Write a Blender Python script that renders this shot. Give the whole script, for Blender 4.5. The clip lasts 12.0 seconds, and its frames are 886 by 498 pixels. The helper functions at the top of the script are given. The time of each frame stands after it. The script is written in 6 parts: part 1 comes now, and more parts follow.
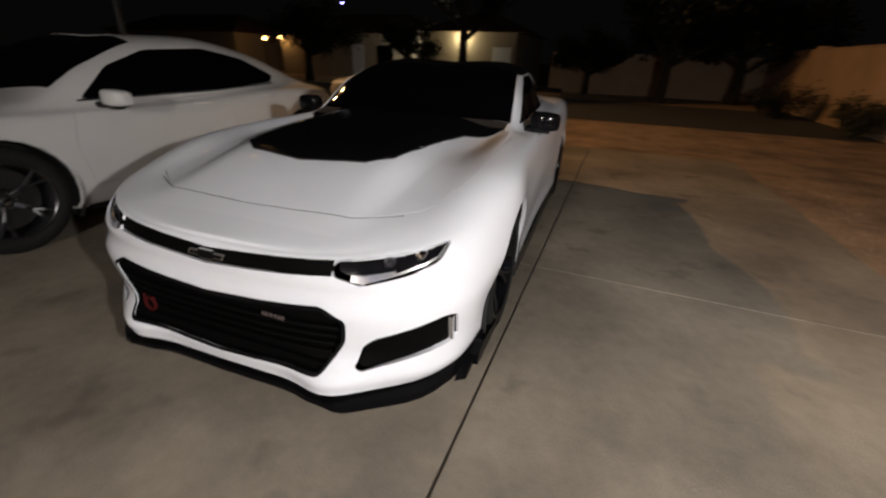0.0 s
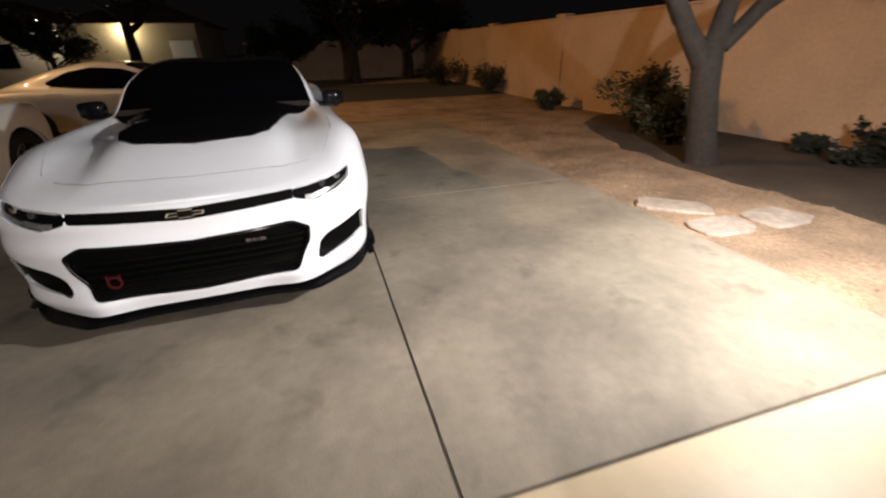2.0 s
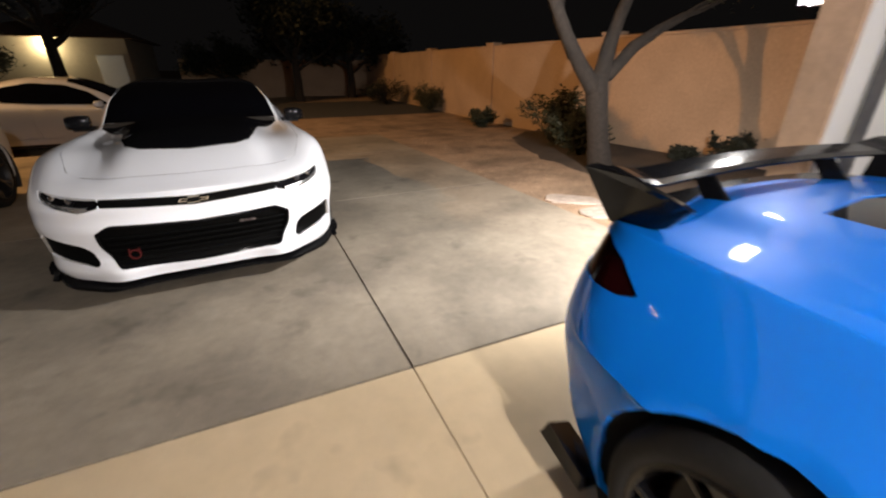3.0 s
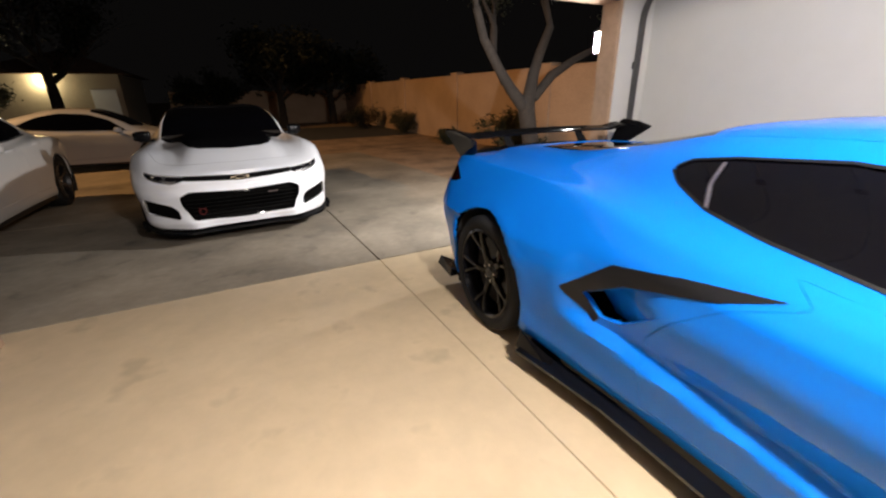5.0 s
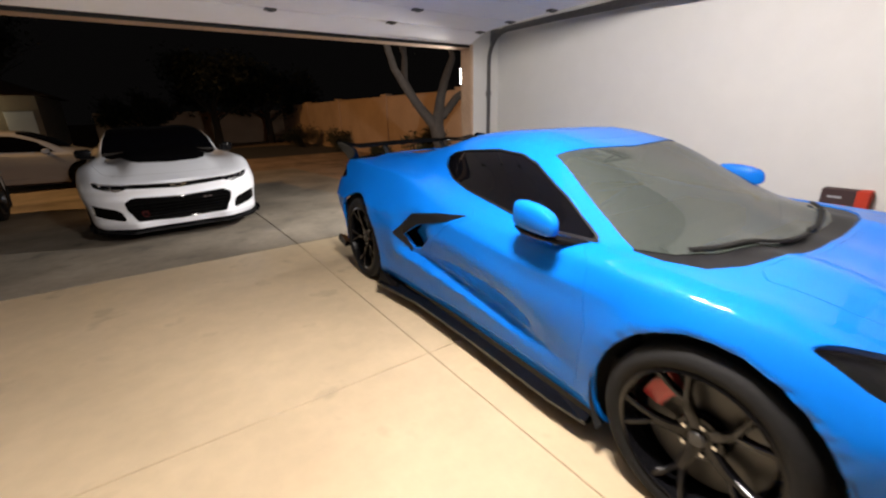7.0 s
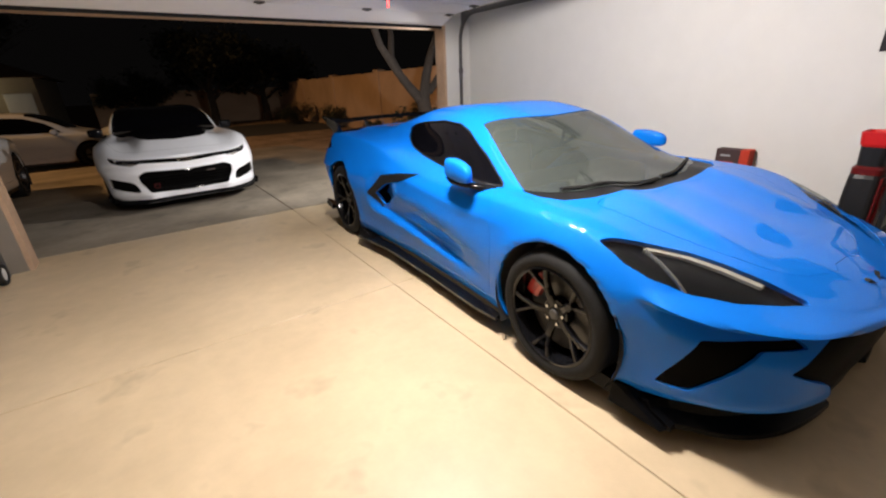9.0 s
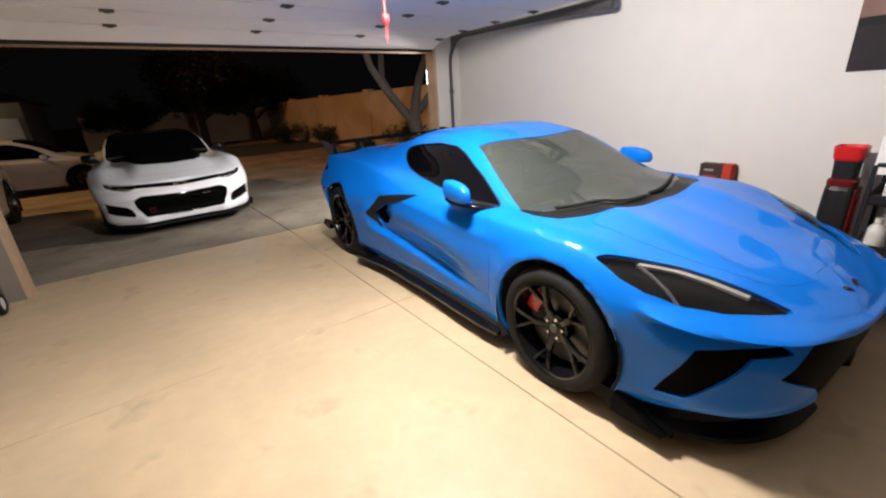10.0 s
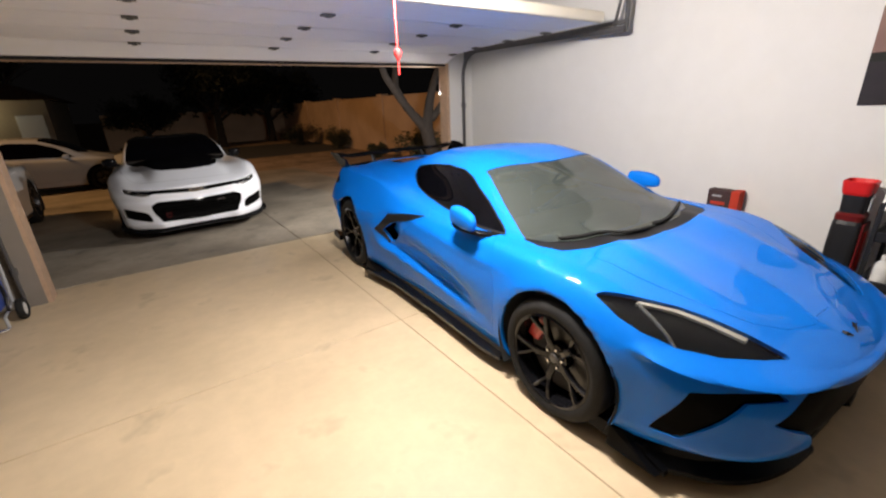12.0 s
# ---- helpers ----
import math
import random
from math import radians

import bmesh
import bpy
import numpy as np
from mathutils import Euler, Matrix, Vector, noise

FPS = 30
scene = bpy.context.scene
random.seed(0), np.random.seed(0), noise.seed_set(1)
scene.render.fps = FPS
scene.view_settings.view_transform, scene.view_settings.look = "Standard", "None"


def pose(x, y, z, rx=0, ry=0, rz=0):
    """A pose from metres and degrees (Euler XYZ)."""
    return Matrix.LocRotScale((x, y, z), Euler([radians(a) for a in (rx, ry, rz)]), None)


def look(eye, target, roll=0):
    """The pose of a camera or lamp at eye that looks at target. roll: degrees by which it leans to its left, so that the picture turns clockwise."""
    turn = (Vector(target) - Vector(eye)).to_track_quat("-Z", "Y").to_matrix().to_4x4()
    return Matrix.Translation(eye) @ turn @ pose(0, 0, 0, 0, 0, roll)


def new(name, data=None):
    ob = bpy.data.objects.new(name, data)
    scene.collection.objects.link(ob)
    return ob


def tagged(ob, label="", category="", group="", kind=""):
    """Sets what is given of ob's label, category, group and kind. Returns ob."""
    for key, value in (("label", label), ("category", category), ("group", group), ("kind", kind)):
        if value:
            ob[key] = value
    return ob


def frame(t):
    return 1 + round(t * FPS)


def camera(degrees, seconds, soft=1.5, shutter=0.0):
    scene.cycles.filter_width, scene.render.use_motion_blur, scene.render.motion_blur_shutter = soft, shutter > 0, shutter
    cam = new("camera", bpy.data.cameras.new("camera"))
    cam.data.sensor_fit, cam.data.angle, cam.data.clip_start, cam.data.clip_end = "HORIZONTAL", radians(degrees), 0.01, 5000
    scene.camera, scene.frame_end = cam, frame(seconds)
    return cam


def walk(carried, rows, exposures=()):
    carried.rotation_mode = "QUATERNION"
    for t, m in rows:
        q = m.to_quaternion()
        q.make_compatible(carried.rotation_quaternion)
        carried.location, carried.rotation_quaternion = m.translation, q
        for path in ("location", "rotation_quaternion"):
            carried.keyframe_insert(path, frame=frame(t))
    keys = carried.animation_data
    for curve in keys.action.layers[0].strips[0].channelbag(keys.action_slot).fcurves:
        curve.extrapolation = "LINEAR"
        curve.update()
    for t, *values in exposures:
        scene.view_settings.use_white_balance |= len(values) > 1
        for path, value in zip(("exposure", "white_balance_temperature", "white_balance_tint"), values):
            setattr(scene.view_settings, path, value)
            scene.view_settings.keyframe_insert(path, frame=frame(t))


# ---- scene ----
cam = camera(95.1, 12.0, 2.2, 0.5)
PATH = [
    (0, (0.327, 4.582, 1.267), (-0.331, 6.265, 0.408), 2.1),
    (0.6, (0.016, 4.289, 1.289), (-0.202, 6.114, 0.501), 1.3),
    (1, (-0.035, 4.055, 1.287), (-0.024, 5.889, 0.487), -1.4),
    (1.5, (-0.099, 3.731, 1.274), (0.182, 5.504, 0.391), -1.8),
    (2, (-0.268, 3.362, 1.294), (0.237, 5.078, 0.4), -1.2),
    (2.5, (-0.394, 2.999, 1.296), (0.243, 4.672, 0.405), -0.5),
    (3, (-0.529, 2.563, 1.368), (0.229, 4.221, 0.546), 0.1),
    (3.5, (-0.712, 2.192, 1.378), (0.156, 3.765, 0.5), 1.1),
    (5.5, (-1.004, 0.527, 1.332), (-0.157, 2.206, 0.65), -1.4),
    (6, (-0.998, 0.203, 1.355), (-0.075, 1.832, 0.651), -1.4),
    (6.5, (-1.059, -0.081, 1.357), (-0.023, 1.485, 0.668), -1.8),
    (7, (-1.097, -0.374, 1.358), (-0.026, 1.188, 0.714), -1.4),
    (7.2, (-1.111, -0.528, 1.377), (-0.048, 1.001, 0.646), -1.7),
    (8.8, (-1.197, -1.043, 1.388), (-0.177, 0.513, 0.654), -3.3),
    (9, (-1.226, -1.086, 1.382), (-0.187, 0.45, 0.631), -2.5),
    (9.5, (-1.288, -1.087, 1.417), (-0.225, 0.456, 0.715), -3.1),
    (10, (-1.305, -1.108, 1.439), (-0.215, 0.422, 0.752), -3.5),
    (10.5, (-1.309, -1.124, 1.453), (-0.219, 0.412, 0.778), -3.3),
    (11, (-1.279, -1.14, 1.473), (-0.182, 0.379, 0.772), -2.5),
    (11.5, (-1.285, -1.123, 1.521), (-0.231, 0.416, 0.799), -2.3),
    (12, (-1.281, -1.131, 1.585), (-0.228, 0.429, 0.909), -2.4),
]
EXPOSURES = [(0.0, -0.35), (0.5, -0.35), (1.0, -0.4), (1.5, -0.05), (2.5, 0.4), (3.2, 0.5), (3.7, 0.48), (5.5, 0.05), (6.5, -0.18), (9.5, -0.16), (12.0, -0.13)]
walk(cam, [(t, look(eye, target, roll)) for t, eye, target, roll in PATH], EXPOSURES)

# ---- world, lamps ----
world = bpy.data.worlds.new("night")
scene.world = world
world.use_nodes = True
world.node_tree.nodes["Background"].inputs[0].default_value = (0.64, 0.57, 0.55, 1)
world.node_tree.nodes["Background"].inputs[1].default_value = 0.004
scene.view_settings.exposure = 0.0


def lamp(name, kind, m, watts, colour, size=0.1, size_y=None, spot=None, blend=0.5):
    d = bpy.data.lights.new(name, kind)
    d.energy, d.color = watts, colour
    if kind == "AREA":
        d.shape = "RECTANGLE"
        d.size, d.size_y = size, size_y or size
    else:
        d.shadow_soft_size = size
    if spot:
        d.spot_size, d.spot_blend = radians(spot), blend
    ob = new(name, d)
    ob.matrix_world = m
    return ob


WARM, COOL, SODIUM = (1.0, 0.91, 0.85), (1.0, 0.95, 0.92), (1.0, 0.53, 0.20)
for yb, watts in ((0.40, 215), (0.62, 215)):
    lamp("opener_bulb", "POINT", pose(-0.17, yb, 2.25), watts, WARM, 0.08)
lamp("coach_bulb", "POINT", pose(2.35, 4.03, 1.82), 105, COOL, 0.03)
lamp("coach_bulb", "SPOT", look((2.35, 4.03, 1.77), (2.1, 6.0, 0.5)), 600, COOL, 0.045, spot=150, blend=0.6)
lamp("street_bulb", "SPOT", look((-12.5, 13.2, 9.0), (6.0, 15.2, 0.0)), 4800, SODIUM, 0.12, spot=66, blend=0.3)
lamp("porch_bulb", "POINT", pose(-8.8, 29.62, 2.3), 90, (1.0, 0.85, 0.5), 0.08)
lamp("porch_bulb", "POINT", pose(-13.0, 31.0, 2.2), 45, (1.0, 0.92, 0.75), 0.08)

# ---- materials ----
MATS = {}


def mat(name, colour, rough=0.5, metal=0.0, grain=0.0, scale=8.0, bump=0.0, bump_scale=40.0, coat=0.0, spread=0.0, dark=None, detail=6.0,
        stain=0.0, stain_scale=0.7, emit=None, strength=1.0, trans=0.0, spec=0.5, spots=0.0):
    """A surface with broad blotches (stain), grain and fine relief, in metres."""
    m = bpy.data.materials.new(name)
    m.use_nodes = True
    nt = m.node_tree
    b = nt.nodes["Principled BSDF"]
    L = nt.links.new
    b.inputs["Roughness"].default_value, b.inputs["Metallic"].default_value = rough, metal
    b.inputs["Coat Weight"].default_value, b.inputs["Coat Roughness"].default_value = coat, 0.03
    b.inputs["Base Color"].default_value = (*colour, 1)
    b.inputs["Transmission Weight"].default_value = trans
    b.inputs["Specular IOR Level"].default_value = spec
    co = nt.nodes.new("ShaderNodeNewGeometry").outputs["Position"] if (stain or grain or bump) else None
    out = None
    if grain or stain:
        prev = None
        for amount, sc, det in ((stain, stain_scale, 5.0), (grain, scale, detail), (spots, 2.6, 3.0)):
            if not amount:
                continue
            n = nt.nodes.new("ShaderNodeTexNoise")
            n.inputs["Scale"].default_value, n.inputs["Detail"].default_value, n.inputs["Roughness"].default_value = sc, det, 0.6
            L(co, n.inputs["Vector"])
            r = nt.nodes.new("ShaderNodeMapRange")
            r.inputs["From Min"].default_value, r.inputs["From Max"].default_value = 0.3, 0.7
            r.inputs["To Min"].default_value, r.inputs["To Max"].default_value = 1 - amount, 1 + amount
            if amount is spots:
                r.inputs["From Min"].default_value, r.inputs["From Max"].default_value = 0.60, 0.70
                r.inputs["To Min"].default_value, r.inputs["To Max"].default_value = 1, 1 - amount
            L(n.outputs["Fac"], r.inputs["Value"])
            if prev:
                mul = nt.nodes.new("ShaderNodeMath")
                mul.operation = "MULTIPLY"
                L(prev, mul.inputs[0]), L(r.outputs[0], mul.inputs[1])
                prev = mul.outputs[0]
            else:
                prev = r.outputs[0]
        mix = nt.nodes.new("ShaderNodeMix")
        mix.data_type, mix.blend_type = "RGBA", "MULTIPLY"
        mix.inputs["Factor"].default_value = 1
        mix.inputs["A"].default_value = (*colour, 1)
        L(prev, mix.inputs["B"])
        out = mix.outputs["Result"]
    if spread:
        info = nt.nodes.new("ShaderNodeObjectInfo")
        r = nt.nodes.new("ShaderNodeMapRange")
        r.inputs["To Min"].default_value, r.inputs["To Max"].default_value = 1 - spread, 1 + spread
        L(info.outputs["Random"], r.inputs["Value"])
        mix = nt.nodes.new("ShaderNodeMix")
        mix.data_type, mix.blend_type = "RGBA", "MULTIPLY"
        mix.inputs["Factor"].default_value = 1
        mix.inputs["A"].default_value = (*colour, 1)
        if out:
            L(out, mix.inputs["A"])
        L(r.outputs[0], mix.inputs["B"])
        out = mix.outputs["Result"]
    if out:
        L(out, b.inputs["Base Color"])
    if bump:
        n = nt.nodes.new("ShaderNodeTexNoise")
        n.inputs["Scale"].default_value, n.inputs["Detail"].default_value = bump_scale, 5
        L(co, n.inputs["Vector"])
        bm_ = nt.nodes.new("ShaderNodeBump")
        bm_.inputs["Strength"].default_value, bm_.inputs["Distance"].default_value = bump, 0.01
        L(n.outputs["Fac"], bm_.inputs["Height"])
        L(bm_.outputs["Normal"], b.inputs["Normal"])
    if emit:
        b.inputs["Emission Color"].default_value = (*emit, 1)
        b.inputs["Emission Strength"].default_value = strength
    MATS[name] = m
    return m


mat("drive", (0.245, 0.210, 0.162), 0.8, grain=0.10, scale=14, stain=0.42, stain_scale=0.8, spots=0.3, bump=0.25, bump_scale=120)
mat("slab", (0.545, 0.435, 0.285), 0.42, grain=0.05, scale=9, stain=0.12, stain_scale=1.3, spots=0.24, bump=0.06, bump_scale=90)
mat("joint", (0.16, 0.14, 0.12), 0.9)
mat("joint_tan", (0.38, 0.30, 0.20), 0.9)
mat("gravel", (0.31, 0.215, 0.14), 0.95, grain=0.45, scale=45, stain=0.45, stain_scale=1.3, bump=0.9, bump_scale=70)
mat("plaster", (0.592, 0.587, 0.564), 0.7, grain=0.02, scale=5, bump=0.12, bump_scale=160)
mat("ceiling_board", (0.44, 0.42, 0.40), 0.9, grain=0.03, scale=5, stain=0.08, stain_scale=1.0)
# wall tone kept dark so that less light bounces around the garage
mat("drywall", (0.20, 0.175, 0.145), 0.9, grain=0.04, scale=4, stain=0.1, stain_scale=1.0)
mat("stucco", (0.42, 0.29, 0.195), 0.92, grain=0.10, scale=20, stain=0.12, stain_scale=0.8, bump=0.6, bump_scale=90)
mat("rail_cream", (0.60, 0.56, 0.47), 0.5, grain=0.03, scale=8)
mat("door_white", (0.86, 0.87, 0.90), 0.6, grain=0.02, scale=6)
mat("steel", (0.5, 0.5, 0.5), 0.4, 1.0, grain=0.1, scale=30)
mat("steel_dark", (0.10, 0.10, 0.10), 0.5, 0.6)
mat("white_paint", (0.82, 0.845, 0.90), 0.55, coat=0.9, grain=0.015, scale=4, spec=0.2)
mat("blue_paint", (0.003, 0.162, 0.68), 0.50, 0.05, coat=0.6, grain=0.02, scale=4, spec=0.03)
# white car paint greyed down for the shade the far sedan stands in
mat("pearl_paint", (0.36, 0.37, 0.39), 0.5, coat=0.9, grain=0.02, scale=4)
mat("silver_paint", (0.64, 0.64, 0.63), 0.5, coat=0.9, grain=0.02, scale=4)
mat("black_gloss", (0.005, 0.005, 0.006), 0.12, spec=0.15)


# ---- mesh helpers ----
def link(name, bm, material, parent=None, label="", smooth=False, m=None):
    me = bpy.data.meshes.new(name)
    bm.to_mesh(me)
    bm.free()
    for x in (material if isinstance(material, (list, tuple)) else [material]):
        me.materials.append(MATS[x])
    if smooth:
        me.shade_smooth()
        me.set_sharp_from_angle(angle=0.75)
    ob = new(name, me)
    if parent is not None:
        ob.parent = parent
    if m is not None:
        ob.matrix_basis = m
    if label:
        ob["label"] = label
    return ob


def part(name, bm, material, parent, label="", smooth=False):
    return link(name, bm, material, parent, label, smooth)


def empty(name, m, label, category, group=""):
    ob = new(name)
    ob.empty_display_size = 0.2
    ob.matrix_basis = m
    return tagged(ob, label, category, group)


def box(x0, y0, z0, x1, y1, z1, bevel=0.0, bm=None, m=None, seg=2):
    own = bm is None
    b = bmesh.new()
    bmesh.ops.create_cube(b, size=1)
    bmesh.ops.scale(b, vec=(x1 - x0, y1 - y0, z1 - z0), verts=b.verts)
    bmesh.ops.translate(b, vec=((x0 + x1) / 2, (y0 + y1) / 2, (z0 + z1) / 2), verts=b.verts)
    if bevel:
        bmesh.ops.bevel(b, geom=b.edges[:], offset=bevel, segments=seg, affect="EDGES", profile=0.5)
    if m is not None:
        bmesh.ops.transform(b, matrix=m, verts=b.verts)
    if own:
        return b
    merge(bm, b)
    return bm


def merge(bm, other):
    me = bpy.data.meshes.new("tmp")
    other.to_mesh(me)
    other.free()
    bm.from_mesh(me)
    bpy.data.meshes.remove(me)
    return bm


def setting(name, bm, material, label, category, kind="structure", smooth=False):
    return tagged(link(name, bm, material, smooth=smooth), label, category, kind=kind)
mat("rubber", (0.013, 0.013, 0.013), 0.75, spec=0.2, grain=0.15, scale=60, bump=0.15, bump_scale=200)
mat("steel_disc", (0.09, 0.09, 0.09), 0.45, 1.0)
mat("chrome", (0.75, 0.75, 0.76), 0.12, 1.0)
mat("rim_black", (0.005, 0.005, 0.006), 0.12, spec=0.35)
mat("rim_grey", (0.10, 0.10, 0.105), 0.3, 0.9)
mat("red_paint", (0.45, 0.012, 0.012), 0.35, coat=0.6)
mat("cabin", (0.02, 0.02, 0.022), 0.8)
mat("under", (0.012, 0.012, 0.012), 0.9)
mat("mirror", (0.8, 0.8, 0.8), 0.02, 1.0)
mat("carbon", (0.004, 0.004, 0.005), 0.12, grain=0.3, scale=220, spec=0.3)
mat("splitter_black", (0.003, 0.003, 0.0035), 0.3, spec=0.08)
mat("grille", (0.003, 0.003, 0.003), 0.5, spec=0.03)
mat("red_lens", (0.12, 0.004, 0.008), 0.1, coat=1.0)
mat("smoked_lens", (0.012, 0.0015, 0.002), 0.06, spec=0.2)
mat("lamp_lens", (0.03, 0.03, 0.035), 0.08, coat=1.0)
mat("lamp_inner", (0.62, 0.62, 0.63), 0.18, 0.8)
mat("wing_black", (0.006, 0.006, 0.007), 0.12, spec=0.1)
mat("lamp_pale", (0.72, 0.68, 0.60), 0.35)
mat("tint_red", (0.06, 0.006, 0.006), 0.5, spec=0.2)
mat("badge_grey", (0.16, 0.13, 0.13), 0.3, 0.6)


def glass_material(name, tint, weight, spec=0.5):
    """Tinted glazing: a dark see-through layer under a real gloss."""
    m = bpy.data.materials.new(name)
    m.use_nodes = True
    nt = m.node_tree
    b = nt.nodes["Principled BSDF"]
    b.inputs["Base Color"].default_value = (*tint, 1)
    b.inputs["Roughness"].default_value = 0.03
    b.inputs["Specular IOR Level"].default_value = spec
    b.inputs["IOR"].default_value = 1.5
    t = nt.nodes.new("ShaderNodeBsdfTransparent")
    t.inputs[0].default_value = (weight, weight * 1.02, weight, 1)
    mix = nt.nodes.new("ShaderNodeMixShader")
    mix.inputs[0].default_value = 1 - weight
    out = nt.nodes["Material Output"]
    nt.links.new(t.outputs[0], mix.inputs[1])
    nt.links.new(b.outputs[0], mix.inputs[2])
    nt.links.new(mix.outputs[0], out.inputs[0])
    MATS[name] = m


glass_material("glass_dark", (0.002, 0.002, 0.003), 0.04, 0.2)
# base colour lifted to stand for the pale wall and ceiling reflection
glass_material("glass_screen", (0.058, 0.070, 0.064), 0.34, 1.0)
mat("black_satin", (0.008, 0.008, 0.009), 0.45, grain=0.1, scale=80, spec=0.25)
mat("lamp_bowl", (0.010, 0.010, 0.011), 0.3, spec=0.3)
glass_material("lens_clear", (0.015, 0.015, 0.017), 0.8)

# ---- structure ----
def ground_z(y):
    """Floor level: level in the garage, falling gently down the drive to the street."""
    if y < 4.08:
        return 0.0
    return -0.026 * (y - 4.08) if y < 14 else -0.258


def sheet(x0, x1, y0, y1, nx, ny, dz=0.0, rough=0.0, bm=None):
    b = bm or bmesh.new()
    g = [[b.verts.new((x0 + (x1 - x0) * i / nx, y0 + (y1 - y0) * j / ny,
                       ground_z(y0 + (y1 - y0) * j / ny) + dz + (rough * noise.noise((i * .7, j * .7, 0)) if rough else 0)))
          for j in range(ny + 1)] for i in range(nx + 1)]
    for i in range(nx):
        for j in range(ny):
            b.faces.new((g[i][j], g[i + 1][j], g[i + 1][j + 1], g[i][j + 1]))
    return b


def ground():
    b = bmesh.new()
    ys = [-60, 4.09] + [4.09 + 0.5 * k for k in range(1, 21)] + [16, 30, 60, 200]
    xs = [-200, -60, -20] + [-14 + k for k in range(29)] + [20, 60, 200]
    g = [[b.verts.new((x, y, ground_z(y) - 0.06 + 0.012 * noise.noise((x * 1.3, y * 1.3, 3)))) for y in ys] for x in xs]
    for i in range(len(xs) - 1):
        for j in range(len(ys) - 1):
            b.faces.new((g[i][j], g[i + 1][j], g[i + 1][j + 1], g[i][j + 1]))
    return b


setting("ground", ground(), "gravel", "brown desert gravel and dirt yard", "ground")

X_EDGE = 2.40        # drive's edge beside the gravel
floor = empty("floor", pose(0, 0, 0), "smooth tan sealed concrete garage floor", "floor")
floor["kind"] = "structure"
part("joint_bed", box(-5.6, -5.6, -0.15, 2.6, 4.07, -0.006), "joint_tan", floor)
for xa, xb in ((-5.6, -2.804), (-2.796, -0.004), (0.004, 2.6)):
    for ya, yb in ((-5.6, -2.103), (-2.097, 1.397), (1.403, 4.075)):
        part("slab", box(xa, ya, -0.08, xb, yb, 0.0, 0.002, seg=1), "slab", floor)


def slab_piece(x0, x1, y0, y1):
    b = bmesh.new()
    n = max(1, int((y1 - y0) / 0.8))
    top, bot = [], []
    for j in range(n + 1):
        y = y0 + (y1 - y0) * j / n
        z = ground_z(y)
        top.append((b.verts.new((x0, y, z)), b.verts.new((x1, y, z))))
        bot.append((b.verts.new((x0, y, z - 0.12)), b.verts.new((x1, y, z - 0.12))))
    for j in range(n):
        b.faces.new((top[j][0], top[j][1], top[j + 1][1], top[j + 1][0]))
        b.faces.new((bot[j][0], top[j][0], top[j + 1][0], bot[j + 1][0]))
        b.faces.new((top[j][1], bot[j][1], bot[j + 1][1], top[j + 1][1]))
    b.faces.new((bot[0][0], bot[0][1], top[0][1], top[0][0]))
    b.faces.new((top[n][0], top[n][1], bot[n][1], bot[n][0]))
    bmesh.ops.bevel(b, geom=[e for e in b.edges if len(e.link_faces) == 2 and e.calc_face_angle(0) > 1.0 and e.verts[0].co.z > ground_z(e.verts[0].co.y) - 0.01
                             and e.verts[1].co.z > ground_z(e.verts[1].co.y) - 0.01], offset=0.008, segments=2, affect="EDGES")
    return b


drive = empty("driveway", pose(0, 0, 0), "grey broom-finished concrete driveway with dark stains", "driveway")
drive["kind"] = "structure"
part("joint_bed", sheet(-8, X_EDGE - .02, 4.08, 13.0, 1, 14, -0.022), "joint", drive)
for xa, xb in ((0.007, X_EDGE), (-8.0, -0.007)):
    for ya, yb in ((4.088, 7.25), (7.262, 10.4), (10.412, 13.0)):
        part("slab", slab_piece(xa, xb, ya, yb), "drive", drive)

# garage shell
XW, XL, YF, YO = 2.60, -5.6, 3.72, 3.92
YB = -5.6
OL, OR, OH = -2.37, 2.18, 2.05
setting("wall_east", box(XW, YB, -0.1, XW + 0.15, YF, 2.75), "plaster", "plain off-white painted garage side wall", "wall")
# the west and south walls are out of view; their dark colour deepens the shade
setting("wall_west", box(XL - 0.15, YB, -0.1, XL, YF, 2.75), "drywall", "unseen garage side wall, darkened to cut bounced light", "wall")
setting("wall_south", box(XL - .15, YB - .15, -0.1, XW + .15, YB, 2.75), "drywall", "unseen garage back wall, darkened to cut bounced light", "wall")
setting("ceiling", box(XL - .15, YB - .15, 2.75, XW + .15, YO, 2.85), "ceiling_board", "plain dull garage ceiling board", "ceiling")


def around_opening(y0, y1, top, x0, x1, gap=0.0):
    b = bmesh.new()
    box(x0, y0, -0.1, OL - gap, y1, top, bm=b)
    box(OR + gap, y0, -0.1, x1, y1, top, bm=b)
    box(OL - gap, y0, OH + gap, OR + gap, y1, top, bm=b)
    return b


setting("wall_north", around_opening(YF + .012, YO, 3.1, XL - .15, XW + .9), "stucco", "tan stucco front wall around the garage opening", "wall")
lining = bmesh.new()
box(OR + .035, YF, -0.1, XW, YF + .012, 2.75, bm=lining)
box(OL - .035, YF, OH + .035, OR + .035, YF + .012, 2.75, bm=lining)
setting("wall_lining", lining, "plaster", "off-white plaster inside of the front wall", "wall")
# lining west of the opening, its shade put into the colour
setting("wall_lining_west", box(XL, YF, -0.1, OL - .035, YF + .012, 2.75), "drywall", "darkened inside of the front wall beside the garage opening", "wall")


